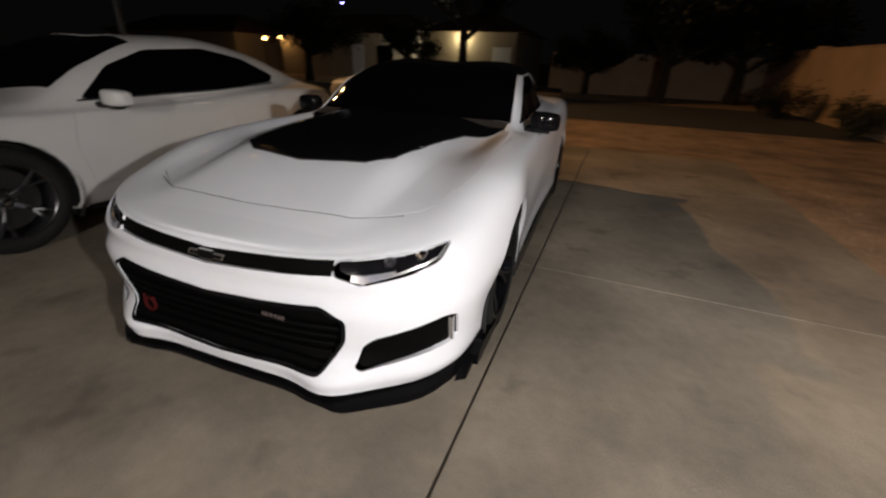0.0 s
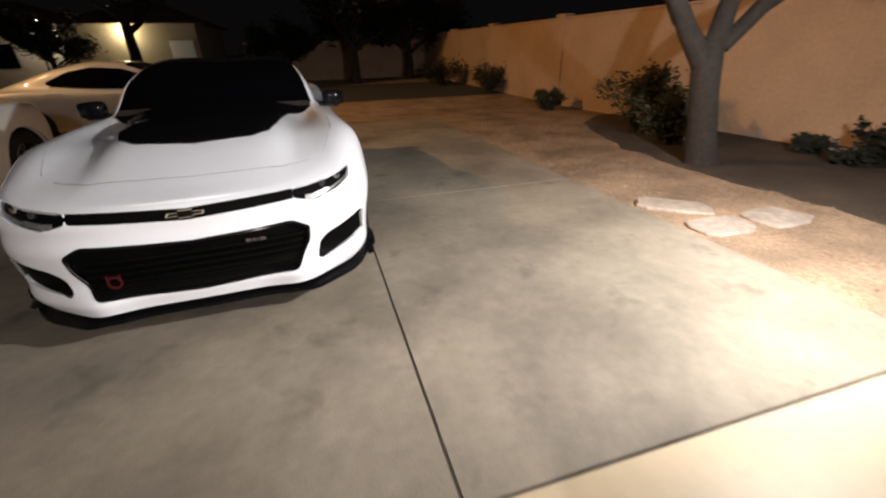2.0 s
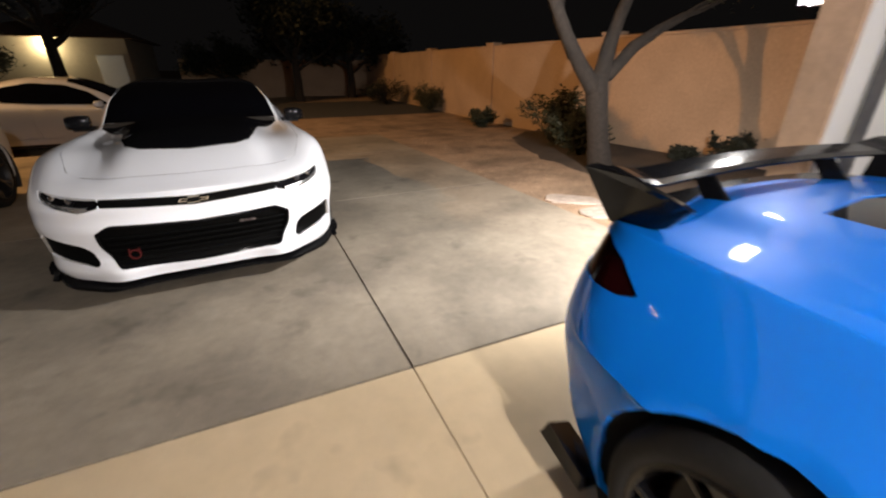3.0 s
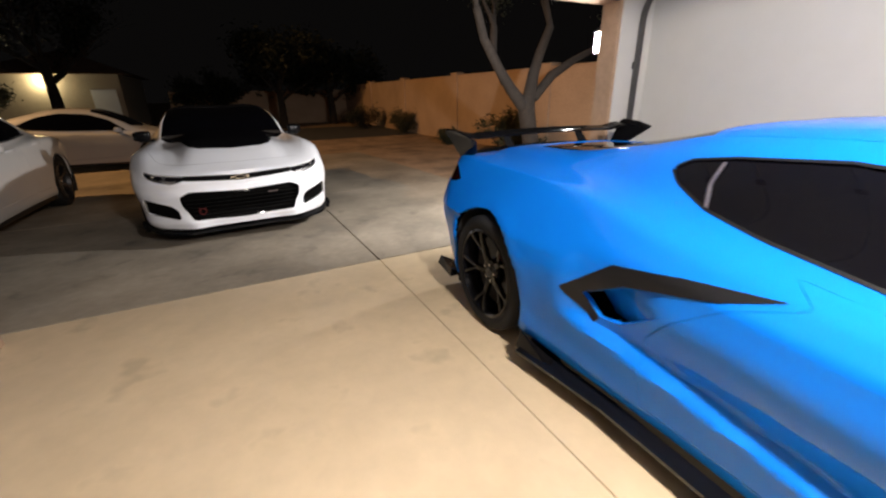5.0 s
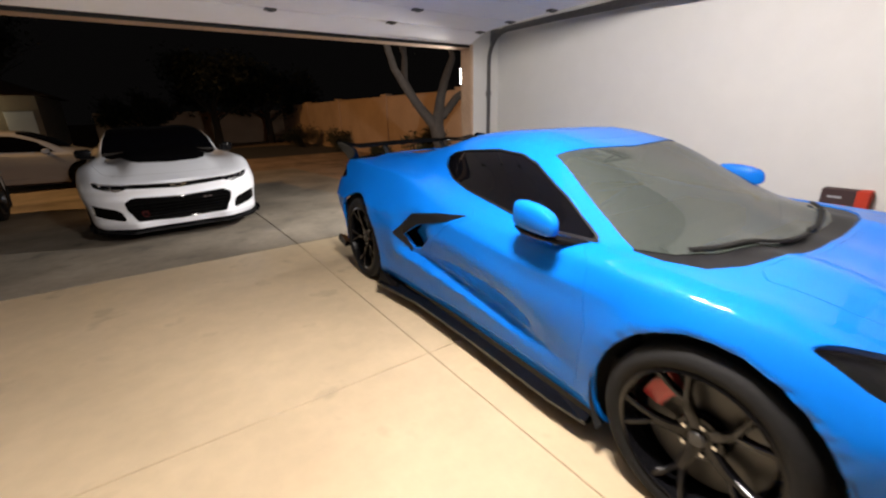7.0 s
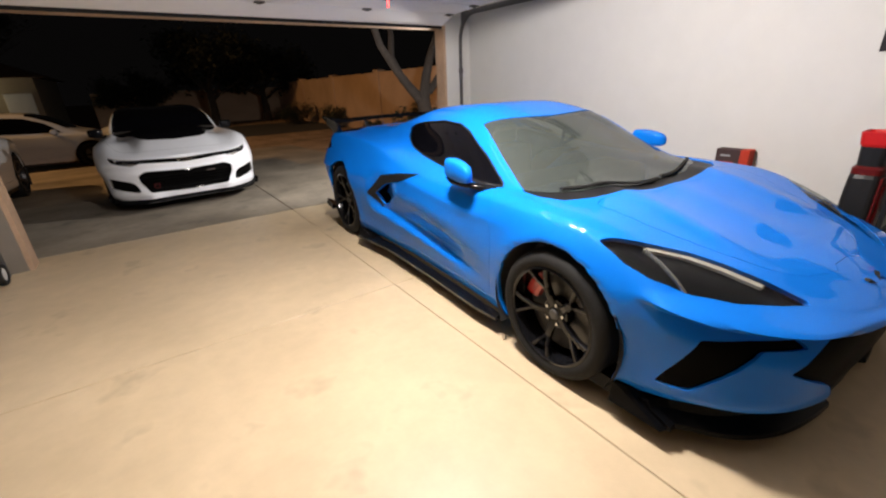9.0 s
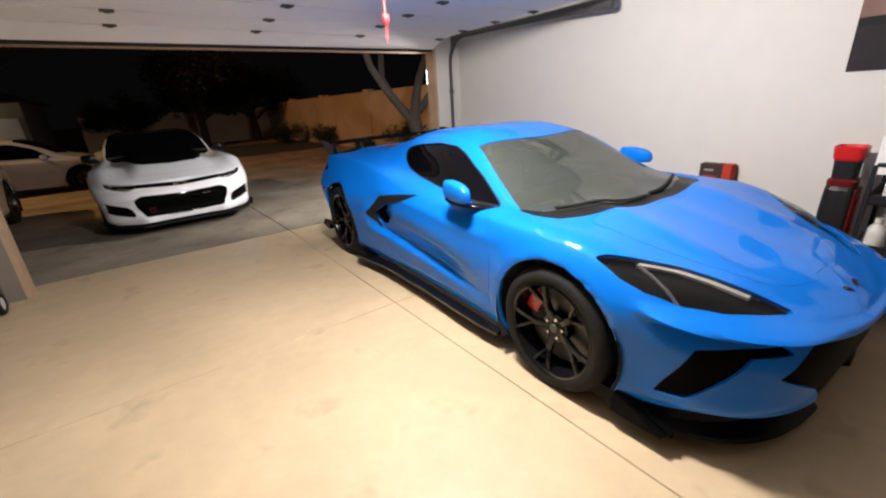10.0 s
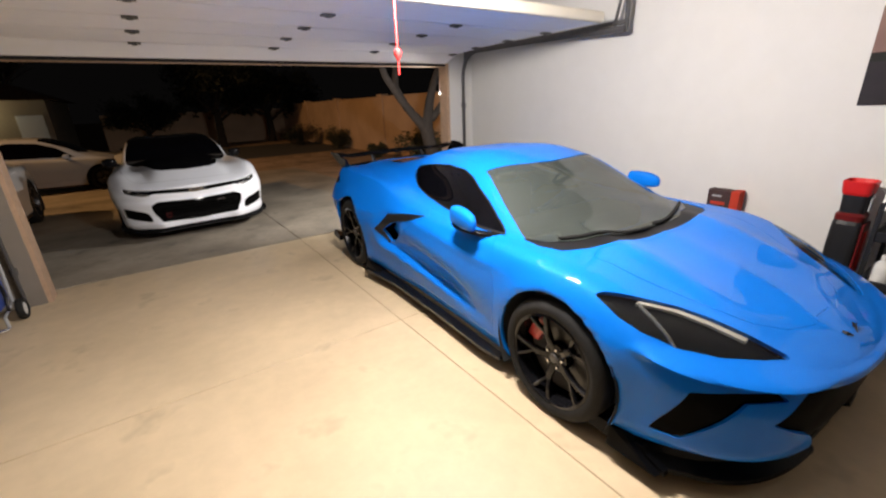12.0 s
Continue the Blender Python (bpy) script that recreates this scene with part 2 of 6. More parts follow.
def yard_wall():
    w = empty("wall_yard", pose(0, 0, 0), "tan stuccoed block garden wall with pillars", "wall")
    w["kind"] = "structure"
    part("wall", box(6.65, 2.0, -0.4, 6.83, 30, 1.90), "stucco", w)
    part("coping", box(6.62, 2.0, 1.90, 6.86, 30, 1.95, .012), "stucco", w)
    for y in (4.9, 9.8, 14.7, 19.6, 24.5):
        p = part("pillar", box(6.60, y - .2, -0.4, 6.88, y + .2, 1.98, .012), "stucco", w)
        part("pillar_cap", box(6.58, y - .22, 1.98, 6.90, y + .22, 2.03, .012), "stucco", p)


yard_wall()
setting("wall_yard_far", box(-3.5, 30, -0.4, 6.85, 30.2, 1.7), "stucco", "tan stuccoed block garden wall", "wall")

# ---- vehicles: shell lofted from lengthwise lines, then cut into its panels ----
def keyed(keys):
    """A smooth curve through (place, value) pairs that never overshoots."""
    k = np.array(keys, float)
    x, v = k[:, 0], k[:, 1]
    if len(x) == 1:
        return lambda q: float(v[0])
    h, d = np.diff(x), np.diff(v) / np.diff(x)
    m = np.zeros(len(x))
    m[0], m[-1] = d[0], d[-1]
    for i in range(1, len(x) - 1):
        if d[i - 1] * d[i] > 0:
            w1, w2 = 2 * h[i] + h[i - 1], h[i] + 2 * h[i - 1]
            m[i] = (w1 + w2) / (w1 / d[i - 1] + w2 / d[i])

    def f(q):
        if q <= x[0]:
            return float(v[0])
        if q >= x[-1]:
            return float(v[-1])
        i = int(np.searchsorted(x, q) - 1)
        t = (q - x[i]) / h[i]
        return float((1 + 2 * t) * (1 - t) ** 2 * v[i] + t * (1 - t) ** 2 * h[i] * m[i] + t * t * (3 - 2 * t) * v[i + 1] + t * t * (t - 1) * h[i] * m[i + 1])
    return f


def step(a, b, q):
    t = min(1.0, max(0.0, (q - a) / (b - a)))
    return t * t * (3 - 2 * t)


def line(x, z, d0=0.0, d1=0.0, lf=0.5, nf=2.2, lr=0.4, nr=2.4):
    return dict(x=keyed(x), z=keyed(z), d0=d0, d1=d1, lf=lf, nf=nf, lr=lr, nr=nr)


def half_shell(length, lines, ny=170, per=(2, 4, 8, 9, 8, 10, 9), shape=None, soften=None):
    b = bmesh.new()
    rows = []
    for j in range(ny + 1):
        t = j / ny
        s = t - 0.93 * math.sin(2 * math.pi * t) / (2 * math.pi)
        yy = s * length
        pts = []
        for ln in lines:
            tf, tr = min(1, yy / ln["lf"]), min(1, (length - yy) / ln["lr"])
            w = max(0.0, 1 - (1 - tf) ** ln["nf"]) ** (1 / ln["nf"]) * max(0.0, 1 - (1 - tr) ** ln["nr"]) ** (1 / ln["nr"])
            y = yy + ln["d0"] * (1 - step(0, 1.0, yy)) - ln["d1"] * step(length - 0.9, length, yy)
            pts.append(Vector((ln["x"](yy) * w, y, ln["z"](yy))))
        first = pts[0] * 2 - pts[1]
        last = Vector((-pts[-2].x, pts[-2].y, pts[-2].z))
        ext = [first, *pts, last]
        row = []
        for i in range(len(pts) - 1):
            p0, p1, p2, p3 = ext[i:i + 4]
            t0, t1 = 0, max(1e-4, (p1 - p0).length ** 0.5)
            t2 = t1 + max(1e-4, (p2 - p1).length ** 0.5)
            t3 = t2 + max(1e-4, (p3 - p2).length ** 0.5)
            n = per[i]
            for k in range(n + (i == len(pts) - 2)):
                q = t1 + (t2 - t1) * k / n
                a1 = p0 * ((t1 - q) / (t1 - t0)) + p1 * ((q - t0) / (t1 - t0))
                a2 = p1 * ((t2 - q) / (t2 - t1)) + p2 * ((q - t1) / (t2 - t1))
                a3 = p2 * ((t3 - q) / (t3 - t2)) + p3 * ((q - t2) / (t3 - t2))
                b1 = a1 * ((t2 - q) / (t2 - t0)) + a2 * ((q - t0) / (t2 - t0))
                b2 = a2 * ((t3 - q) / (t3 - t1)) + a3 * ((q - t1) / (t3 - t1))
                c = b1 * ((t2 - q) / (t2 - t1)) + b2 * ((q - t1) / (t2 - t1))
                c.x = max(0.0, c.x)
                if shape:
                    c = shape(c)
                row.append(c)
        row[0].x = row[-1].x = 0.0
        rows.append(row)
    if soften:
        # even out the nose along each line, with a kernel of real width
        i0, i1, y0, y1, sigma = soften
        top = next(j for j in range(ny) if rows[j][-1].y > y1 + 3 * sigma)
        for i in range(i0, len(rows[0])):
            p = np.array([rows[j][i] for j in range(top + 1)])
            full = np.vstack([p[:0:-1] * (-1, 1, 1), p])
            arc = np.concatenate([[0], np.cumsum(np.linalg.norm(np.diff(full, axis=0), axis=1))])
            share = np.gradient(arc)
            for j in range(top + 1):
                k = min(1, (i - i0) / (i1 - i0)) * (1 - step(y0, y1, p[j][1]))
                if k > 0:
                    g = np.exp(-((arc - arc[top + j]) / sigma) ** 2 / 2) * share
                    c = (full * g[:, None]).sum(0) / g.sum()
                    rows[j][i] = Vector(p[j] + (c - p[j]) * k)
        for j in range(top + 1):
            p = np.array(rows[j])
            full = np.vstack([p, p[-2::-1] * (-1, 1, 1)])
            arc = np.concatenate([[0], np.cumsum(np.linalg.norm(np.diff(full, axis=0), axis=1))])
            share = np.gradient(arc) + 1e-9
            for i in range(i0, len(p)):
                k = min(1, (i - i0) / (i1 - i0)) * (1 - step(y0, y1, p[i][1]))
                if k > 0:
                    g = np.exp(-((arc - arc[i]) / sigma) ** 2 / 2) * share
                    c = (full * g[:, None]).sum(0) / g.sum()
                    rows[j][i] = Vector(p[i] + (c - p[i]) * k)
    for row in rows:
        row[0].x = row[-1].x = 0.0
    rows = [[b.verts.new(c) for c in row] for row in rows]
    for j in range(ny):
        for i in range(len(rows[0]) - 1):
            b.faces.new((rows[j][i], rows[j][i + 1], rows[j + 1][i + 1], rows[j + 1][i]))
    bmesh.ops.remove_doubles(b, verts=b.verts, dist=1e-4)
    bmesh.ops.dissolve_degenerate(b, edges=b.edges, dist=1e-5)
    b.normal_update()
    top = max(b.faces, key=lambda f: f.calc_center_median().z)
    if top.normal.z < 0:
        bmesh.ops.reverse_faces(b, faces=b.faces)
    return b


def rounded(pts, r=0.03, n=3):
    out = []
    c = len(pts)
    for i in range(c):
        p, a, d = Vector(pts[i]), Vector(pts[i - 1]), Vector(pts[(i + 1) % c])
        if abs(p.x) < 1e-6:
            out.append(tuple(p))
            continue
        u, v = a - p, d - p
        k = min(r, u.length * 0.4, v.length * 0.4)
        s, e = p + u.normalized() * k, p + v.normalized() * k
        out += [tuple(s * (1 - t) ** 2 + p * 2 * t * (1 - t) + e * t * t) for t in [q / n for q in range(n + 1)]]
    return out


def circle2(cy, cz, r, n=28):
    return [(cy + r * math.cos(2 * math.pi * k / n), cz + r * math.sin(2 * math.pi * k / n)) for k in range(n)]


def inside(poly, p):
    x, y = p
    c = False
    for i in range(len(poly)):
        (x0, y0), (x1, y1) = poly[i - 1], poly[i]
        if (y0 > y) != (y1 > y) and x < (x1 - x0) * (y - y0) / (y1 - y0) + x0:
            c = not c
    return c


AX = {"x": (1, 2), "y": (0, 2), "z": (0, 1)}


def carve(b, poly, axis, ok):
    """Cuts the outline (seen along the axis) out of the shell and returns the piece."""
    i, j = AX[axis]
    m = 0.06
    for k in range(len(poly)):
        (ax, ay), (bx, by) = poly[k - 1], poly[k]
        if (bx - ax) ** 2 + (by - ay) ** 2 < 1e-10:
            continue
        lo, hi = (min(ax, bx) - 0.002, min(ay, by) - 0.002), (max(ax, bx) + 0.002, max(ay, by) + 0.002)
        fs = []
        for f in b.faces:
            us, vs = [v.co[i] for v in f.verts], [v.co[j] for v in f.verts]
            if max(us) >= lo[0] and min(us) <= hi[0] and max(vs) >= lo[1] and min(vs) <= hi[1] and ok(f.calc_center_median(), f.normal):
                fs.append(f)
        if not fs:
            continue
        co, no = [0, 0, 0], [0, 0, 0]
        co[i], co[j] = ax, ay
        no[i], no[j] = by - ay, ax - bx
        geom = list({e for f in fs for e in f.edges}) + list({v for f in fs for v in f.verts}) + fs
        bmesh.ops.bisect_plane(b, geom=geom, dist=1e-5, plane_co=co, plane_no=no)
    b.normal_update()
    pick = []
    for f in b.faces:
        c = f.calc_center_median()
        if ok(c, f.normal) and inside(poly, (c[i], c[j])):
            pick.append(f)
    piece = bmesh.new()
    made = {}
    for f in pick:
        for v in f.verts:
            if v not in made:
                made[v] = piece.verts.new(v.co)
        try:
            piece.faces.new([made[v] for v in f.verts])
        except ValueError:
            pass
    bmesh.ops.delete(b, geom=pick, context="FACES")
    piece.normal_update()
    return piece


def carve_turned(b, degrees, poly, axis, ok):
    """Cuts an outline seen from a corner of the car."""
    bmesh.ops.rotate(b, matrix=Matrix.Rotation(radians(degrees), 3, "Z"), verts=b.verts)
    b.normal_update()
    piece = carve(b, poly, axis, ok)
    for q in (b, piece):
        bmesh.ops.rotate(q, matrix=Matrix.Rotation(radians(-degrees), 3, "Z"), verts=q.verts)
        q.normal_update()
    return piece


def rim_edges(b):
    return [e for e in b.edges if len(e.link_faces) == 1 and not all(abs(v.co.x) < 1e-4 for v in e.verts)]


def shrink(b, gap):
    todo = {}
    for e in rim_edges(b):
        for v in e.verts:
            c = sum((f.calc_center_median() for f in v.link_faces), Vector()) / len(v.link_faces) - v.co
            if abs(v.co.x) < 1e-4:
                c.x = 0
            todo[v] = c.normalized() * gap if c.length > 1e-6 else Vector()
    for v, c in todo.items():
        v.co += c


def flange(b, depth, way=None):
    """Folds the open edge inwards, so that the panel has a thickness."""
    b.normal_update()
    es = rim_edges(b)
    if not es:
        return
    r = bmesh.ops.extrude_edge_only(b, edges=es)
    vs = [v for v in r["geom"] if isinstance(v, bmesh.types.BMVert)]
    near = {}
    for e in es:
        for v in e.verts:
            near[v] = v.normal.copy()
    for v in vs:
        n = next((near[e.other_vert(v)] for e in v.link_edges if e.other_vert(v) in near), Vector((0, 0, 1)))
        d = Vector(way) if way else -n
        if abs(v.co.x) < 1e-4:
            d = Vector((0, d.y, d.z))
        v.co += d * depth


def push(b, d, way=None):
    b.normal_update()
    moves = [(v, (Vector(way) if way else v.normal) * d) for v in b.verts]
    for v, q in moves:
        if abs(v.co.x) < 1e-4:
            q = Vector((0, q.y, q.z))
        v.co += q


def mirrored(b):
    c = b.copy()
    bmesh.ops.scale(c, vec=(-1, 1, 1), verts=c.verts)
    bmesh.ops.reverse_faces(c, faces=c.faces)
    return c


def both(name, b, material, parent, label="", smooth=True):
    a = part(name, mirrored(b), material, parent, label, smooth)
    return part(name, b, material, parent, label, smooth), a


def whole(name, b, material, parent, label="", smooth=True):
    merge(b, mirrored(b))
    bmesh.ops.remove_doubles(b, verts=[v for v in b.verts if abs(v.co.x) < 1e-3], dist=2e-3)
    return part(name, b, material, parent, label, smooth)


def revolve(profile, n=48, axis="x"):
    """profile: (radius, along) pairs, turned about the x axis."""
    b = bmesh.new()
    rings = [[b.verts.new((a, r * math.cos(2 * math.pi * k / n), r * math.sin(2 * math.pi * k / n))) for r, a in profile] for k in range(n)]
    for k in range(n):
        p, q = rings[k], rings[(k + 1) % n]
        for i in range(len(profile) - 1):
            b.faces.new((p[i], p[i + 1], q[i + 1], q[i]))
    bmesh.ops.recalc_face_normals(b, faces=b.faces)
    return b


def spoke(r0, r1, w0, w1, x0, x1, thick, ang, lean=0.0):
    """A tapered spoke from radius r0 to r1 with its face at x0..x1."""
    b = bmesh.new()
    vs = []
    for r, w, x in ((r0, w0, x0), ((r0 + r1) / 2, (w0 + w1) / 2 * 0.9, (x0 + x1) / 2 + 0.006), (r1, w1, x1)):
        o = lean * (r - r0) / (r1 - r0)
        vs.append([b.verts.new((x - thick, o - w * 0.7, r)), b.verts.new((x - 0.006, o - w, r)), b.verts.new((x, o - w * 0.6, r)),
                   b.verts.new((x, o + w * 0.6, r)), b.verts.new((x - 0.006, o + w, r)), b.verts.new((x - thick, o + w * 0.7, r))])
    for p, q in zip(vs, vs[1:]):
        for i in range(6):
            b.faces.new((p[i], p[(i + 1) % 6], q[(i + 1) % 6], q[i]))
    b.faces.new(vs[0]), b.faces.new(vs[-1])
    bmesh.ops.recalc_face_normals(b, faces=b.faces)
    bmesh.ops.rotate(b, matrix=Matrix.Rotation(ang, 3, "X"), verts=b.verts)
    return b


def make_wheel(parent, x, y, r, width, rim_r, side, spokes, split, rim_mat, caliper_mat=None, cal_ang=0.6, turn=0.0):
    """A wheel whose outer face looks along +x (side 1) or -x (side -1); x is the outer face of the tyre."""
    w = width
    tyre = revolve([(rim_r - 0.004, -0.012), (rim_r + 0.012, 0.0), (rim_r + 0.45 * (r - rim_r), 0.006), (r - 0.016, -0.008), (r - 0.004, -0.022),
                    (r, -0.04), (r, -w * .38), (r - .007, -w * .39), (r - .007, -w * .42), (r, -w * .43), (r, -w * .6), (r - .007, -w * .61), (r - .007, -w * .64), (r, -w * .65),
                    (r, -w + 0.04), (r - 0.012, -w + 0.01), (rim_r, -w), (rim_r - 0.004, -w + .01)], 56)
    rim = revolve([(rim_r - 0.004, -0.012), (rim_r + 0.004, -0.004), (rim_r - 0.008, 0.0), (rim_r - 0.014, -0.006), (rim_r - 0.022, -0.05),
                   (rim_r - 0.03, -w + .01), (rim_r - 0.004, -w + .008)], 48)
    merge(rim, revolve([(0.0, -0.045), (0.028, -0.046), (0.034, -0.05), (0.075, -0.055), (0.082, -0.07), (0.07, -0.12)], 24))
    for k in range(spokes):
        a = 2 * math.pi * k / spokes + 0.3 + turn
        if split:
            for sgn in (-1, 1):
                merge(rim, spoke(0.125, rim_r - 0.010, 0.012, 0.013, -0.038, -0.008, 0.03, a, sgn * split * .72))
            merge(rim, spoke(0.04, 0.15, 0.024, 0.018, -0.05, -0.034, 0.035, a))
        else:
            merge(rim, spoke(0.06, rim_r - 0.012, 0.03, 0.02, -0.06, -0.012, 0.03, a))
    disc = revolve([(0.08, -0.10), (rim_r * 0.8, -0.10), (rim_r * 0.8, -0.125), (0.08, -0.125)], 36)
    cap = revolve([(0.0, -0.036), (0.022, -0.038), (0.026, -0.046)], 18)
    wheel = new("wheel")
    wheel.parent = parent
    wheel.matrix_basis = pose(x, y, r) if side > 0 else pose(-x, y, r, 0, 0, 180)
    part("tyre", tyre, "rubber", wheel, "black rubber tyre", True)
    ob = part("rim", rim, rim_mat, wheel, smooth=False)
    part("brake_disc", disc, "steel_disc", wheel, "grey steel brake disc", True)
    part("hub_cap", cap, "chrome" if rim_mat != "rim_black" else "steel_dark", wheel, smooth=True)
    for k in range(5):
        a = 2 * math.pi * k / 5 + turn
        nut = revolve([(0.0, -0.042), (0.007, -0.043), (0.009, -0.06)], 8)
        bmesh.ops.translate(nut, vec=(0, 0.052 * math.cos(a), 0.052 * math.sin(a)), verts=nut.verts)
        part("wheel_nut", nut, "chrome", wheel, smooth=True)
    if caliper_mat:
        c = bmesh.new()
        prof = []
        for k in range(9):
            a = cal_ang * 1.0 + (k - 4) * 0.09
            prof.append([c.verts.new((xx, rr * math.cos(a), rr * math.sin(a))) for rr, xx in ((rim_r * .55, -0.07), (rim_r * .62, -0.062), (rim_r * .84, -0.066), (rim_r * .86, -0.10), (rim_r * .55, -0.14))])
        for p, q in zip(prof, prof[1:]):
            for i in range(5):
                c.faces.new((p[i], p[(i + 1) % 5], q[(i + 1) % 5], q[i]))
        c.faces.new(prof[0]), c.faces.new(prof[-1])
        bmesh.ops.recalc_face_normals(c, faces=c.faces)
        part("brake_caliper", c, caliper_mat, wheel, "painted brake caliper" if caliper_mat == "red_paint" else "", False)
    return wheel


def arch_and_liner(shell, y, z, r, xin, body_flange=0.03):
    """Opens the wheel arch; returns the dark liner behind it."""
    carve(shell, circle2(y, z, r), "x", lambda c, n: c.x > 0.45 and n.x > -0.2 and n.z < 0.6).free()
    b = bmesh.new()
    rings = []
    for k in range(25):
        a = math.radians(-30 + 240 * k / 24)
        rings.append([b.verts.new((x, y + (r + 0.012) * math.cos(a), z + (r + 0.012) * math.sin(a))) for x in (xin + 0.36, xin + .2, xin)])
    for p, q in zip(rings, rings[1:]):
        for i in range(2):
            b.faces.new((p[i], q[i], q[i + 1], p[i + 1]))
    mid = b.verts.new((xin, y, z))
    for p, q in zip(rings, rings[1:]):
        b.faces.new((p[2], q[2], mid))
    return b


def stroke(shell_bvh, pts, axis, width, lift, way, n=24):
    """A narrow raised or sunken strip that follows the shell along a line seen along the axis."""
    i, j = AX[axis]
    k = {"x": 0, "y": 1, "z": 2}[axis]
    b = bmesh.new()
    prev = None
    cum = [0.0]
    for p, q in zip(pts, pts[1:]):
        cum.append(cum[-1] + math.dist(p, q))
    for s in range(n + 1):
        d = cum[-1] * s / n
        a = max(q for q in range(len(pts) - 1) if cum[q] <= d + 1e-9)
        t = (d - cum[a]) / max(1e-9, cum[a + 1] - cum[a])
        p = Vector(pts[a]).lerp(Vector(pts[a + 1]), t)
        tang = (Vector(pts[a + 1]) - Vector(pts[a])).normalized()
        nor = Vector((-tang.y, tang.x)) * width / 2
        pair = []
        for sgn in (-1, 1):
            o = [0, 0, 0]
            o[i], o[j], o[k] = p.x + sgn * nor.x, p.y + sgn * nor.y, -way * 3
            dirv = [0, 0, 0]
            dirv[k] = way
            hit, no, _, _ = shell_bvh.ray_cast(Vector(o), Vector(dirv))
            if hit is None:
                pair = None
                break
            pair.append(b.verts.new(hit + (no if no.dot(Vector(dirv)) < 0 else -no) * lift))
        if pair and prev:
            b.faces.new((prev[0], prev[1], pair[1], pair[0]))
        prev = pair
    bmesh.ops.recalc_face_normals(b, faces=b.faces)
    return b


def loft(rings, closed=True, caps=True):
    b = bmesh.new()
    rs = [[b.verts.new(p) for p in r] for r in rings]
    n = len(rs[0])
    for p, q in zip(rs, rs[1:]):
        for i in range(n if closed else n - 1):
            b.faces.new((p[i], p[(i + 1) % n], q[(i + 1) % n], q[i]))
    if caps and closed:
        b.faces.new(rs[0]), b.faces.new(rs[-1])
    bmesh.ops.recalc_face_normals(b, faces=b.faces)
    return b


def oval(n, cx, cy, cz, rx, ry, rz, power=2.6, plane="yz"):
    out = []
    for k in range(n):
        a = 2 * math.pi * k / n
        c, s = math.cos(a), math.sin(a)
        u = math.copysign(abs(c) ** (2 / power), c)
        v = math.copysign(abs(s) ** (2 / power), s)
        out.append((cx, cy + ry * u, cz + rz * v) if plane == "yz" else (cx + rx * u, cy + ry * v, cz))
    return out


def seat(parent, x, y, z, mat_name="cabin"):
    b = box(x - .24, y - .25, z, x + .24, y + .25, z + .16, .05)
    merge(b, box(x - .23, y + .2, z + .1, x + .23, y + .36, z + .62, .06, m=None))
    merge(b, box(x - .12, y + .3, z + .62, x + .12, y + .4, z + .8, .04))
    return part("seat", b, mat_name, parent, "dark upholstered seat")


def make_mirror(parent, paint, x, y, z, sx=0.10, sy=0.055, sz=0.065, base=(0.7, 0.0, -0.05), cap_label="", pw=3.6):
    for sgn in (1, -1):
        rings = [oval(20, sgn * (x + sx * u), y + dy, z + dz, 0, sy * a, sz * q, pw) for u, dy, dz, a, q in ((-1, .01, 0, .55, .6), (-.93, .0, .0, .82, .84), (-.7, -.005, .002, .96, .96), (0, 0, 0, 1, 1), (.6, .01, -.002, .95, .93), (.88, .022, -.004, .8, .8), (1, .035, -.006, .5, .58))]
        mir = part("mirror", loft(rings), paint, parent, cap_label, True)
        bx, by, bz = base
        arm = loft([oval(10, sgn * bx, y + by, z + bz, 0, .06, .026), oval(10, sgn * (x - sx * .5), y, z - sz * .85, 0, .045, .022), oval(10, sgn * (x + sx * .4), y, z - sz * .98, 0, .04, .016)])
        part("mirror_arm", arm, "black_satin", mir)
        part("mirror_glass", loft([[(sgn * (x + (sx * .8) * math.cos(a)), y + sy * .97, z + sz * .75 * math.sin(a)) for a in [2 * math.pi * k / 14 for k in range(14)]],
                                   [(sgn * (x + (sx * .78) * math.cos(a)), y + sy * 1.02, z + sz * .73 * math.sin(a)) for a in [2 * math.pi * k / 14 for k in range(14)]]]), "mirror", mir)


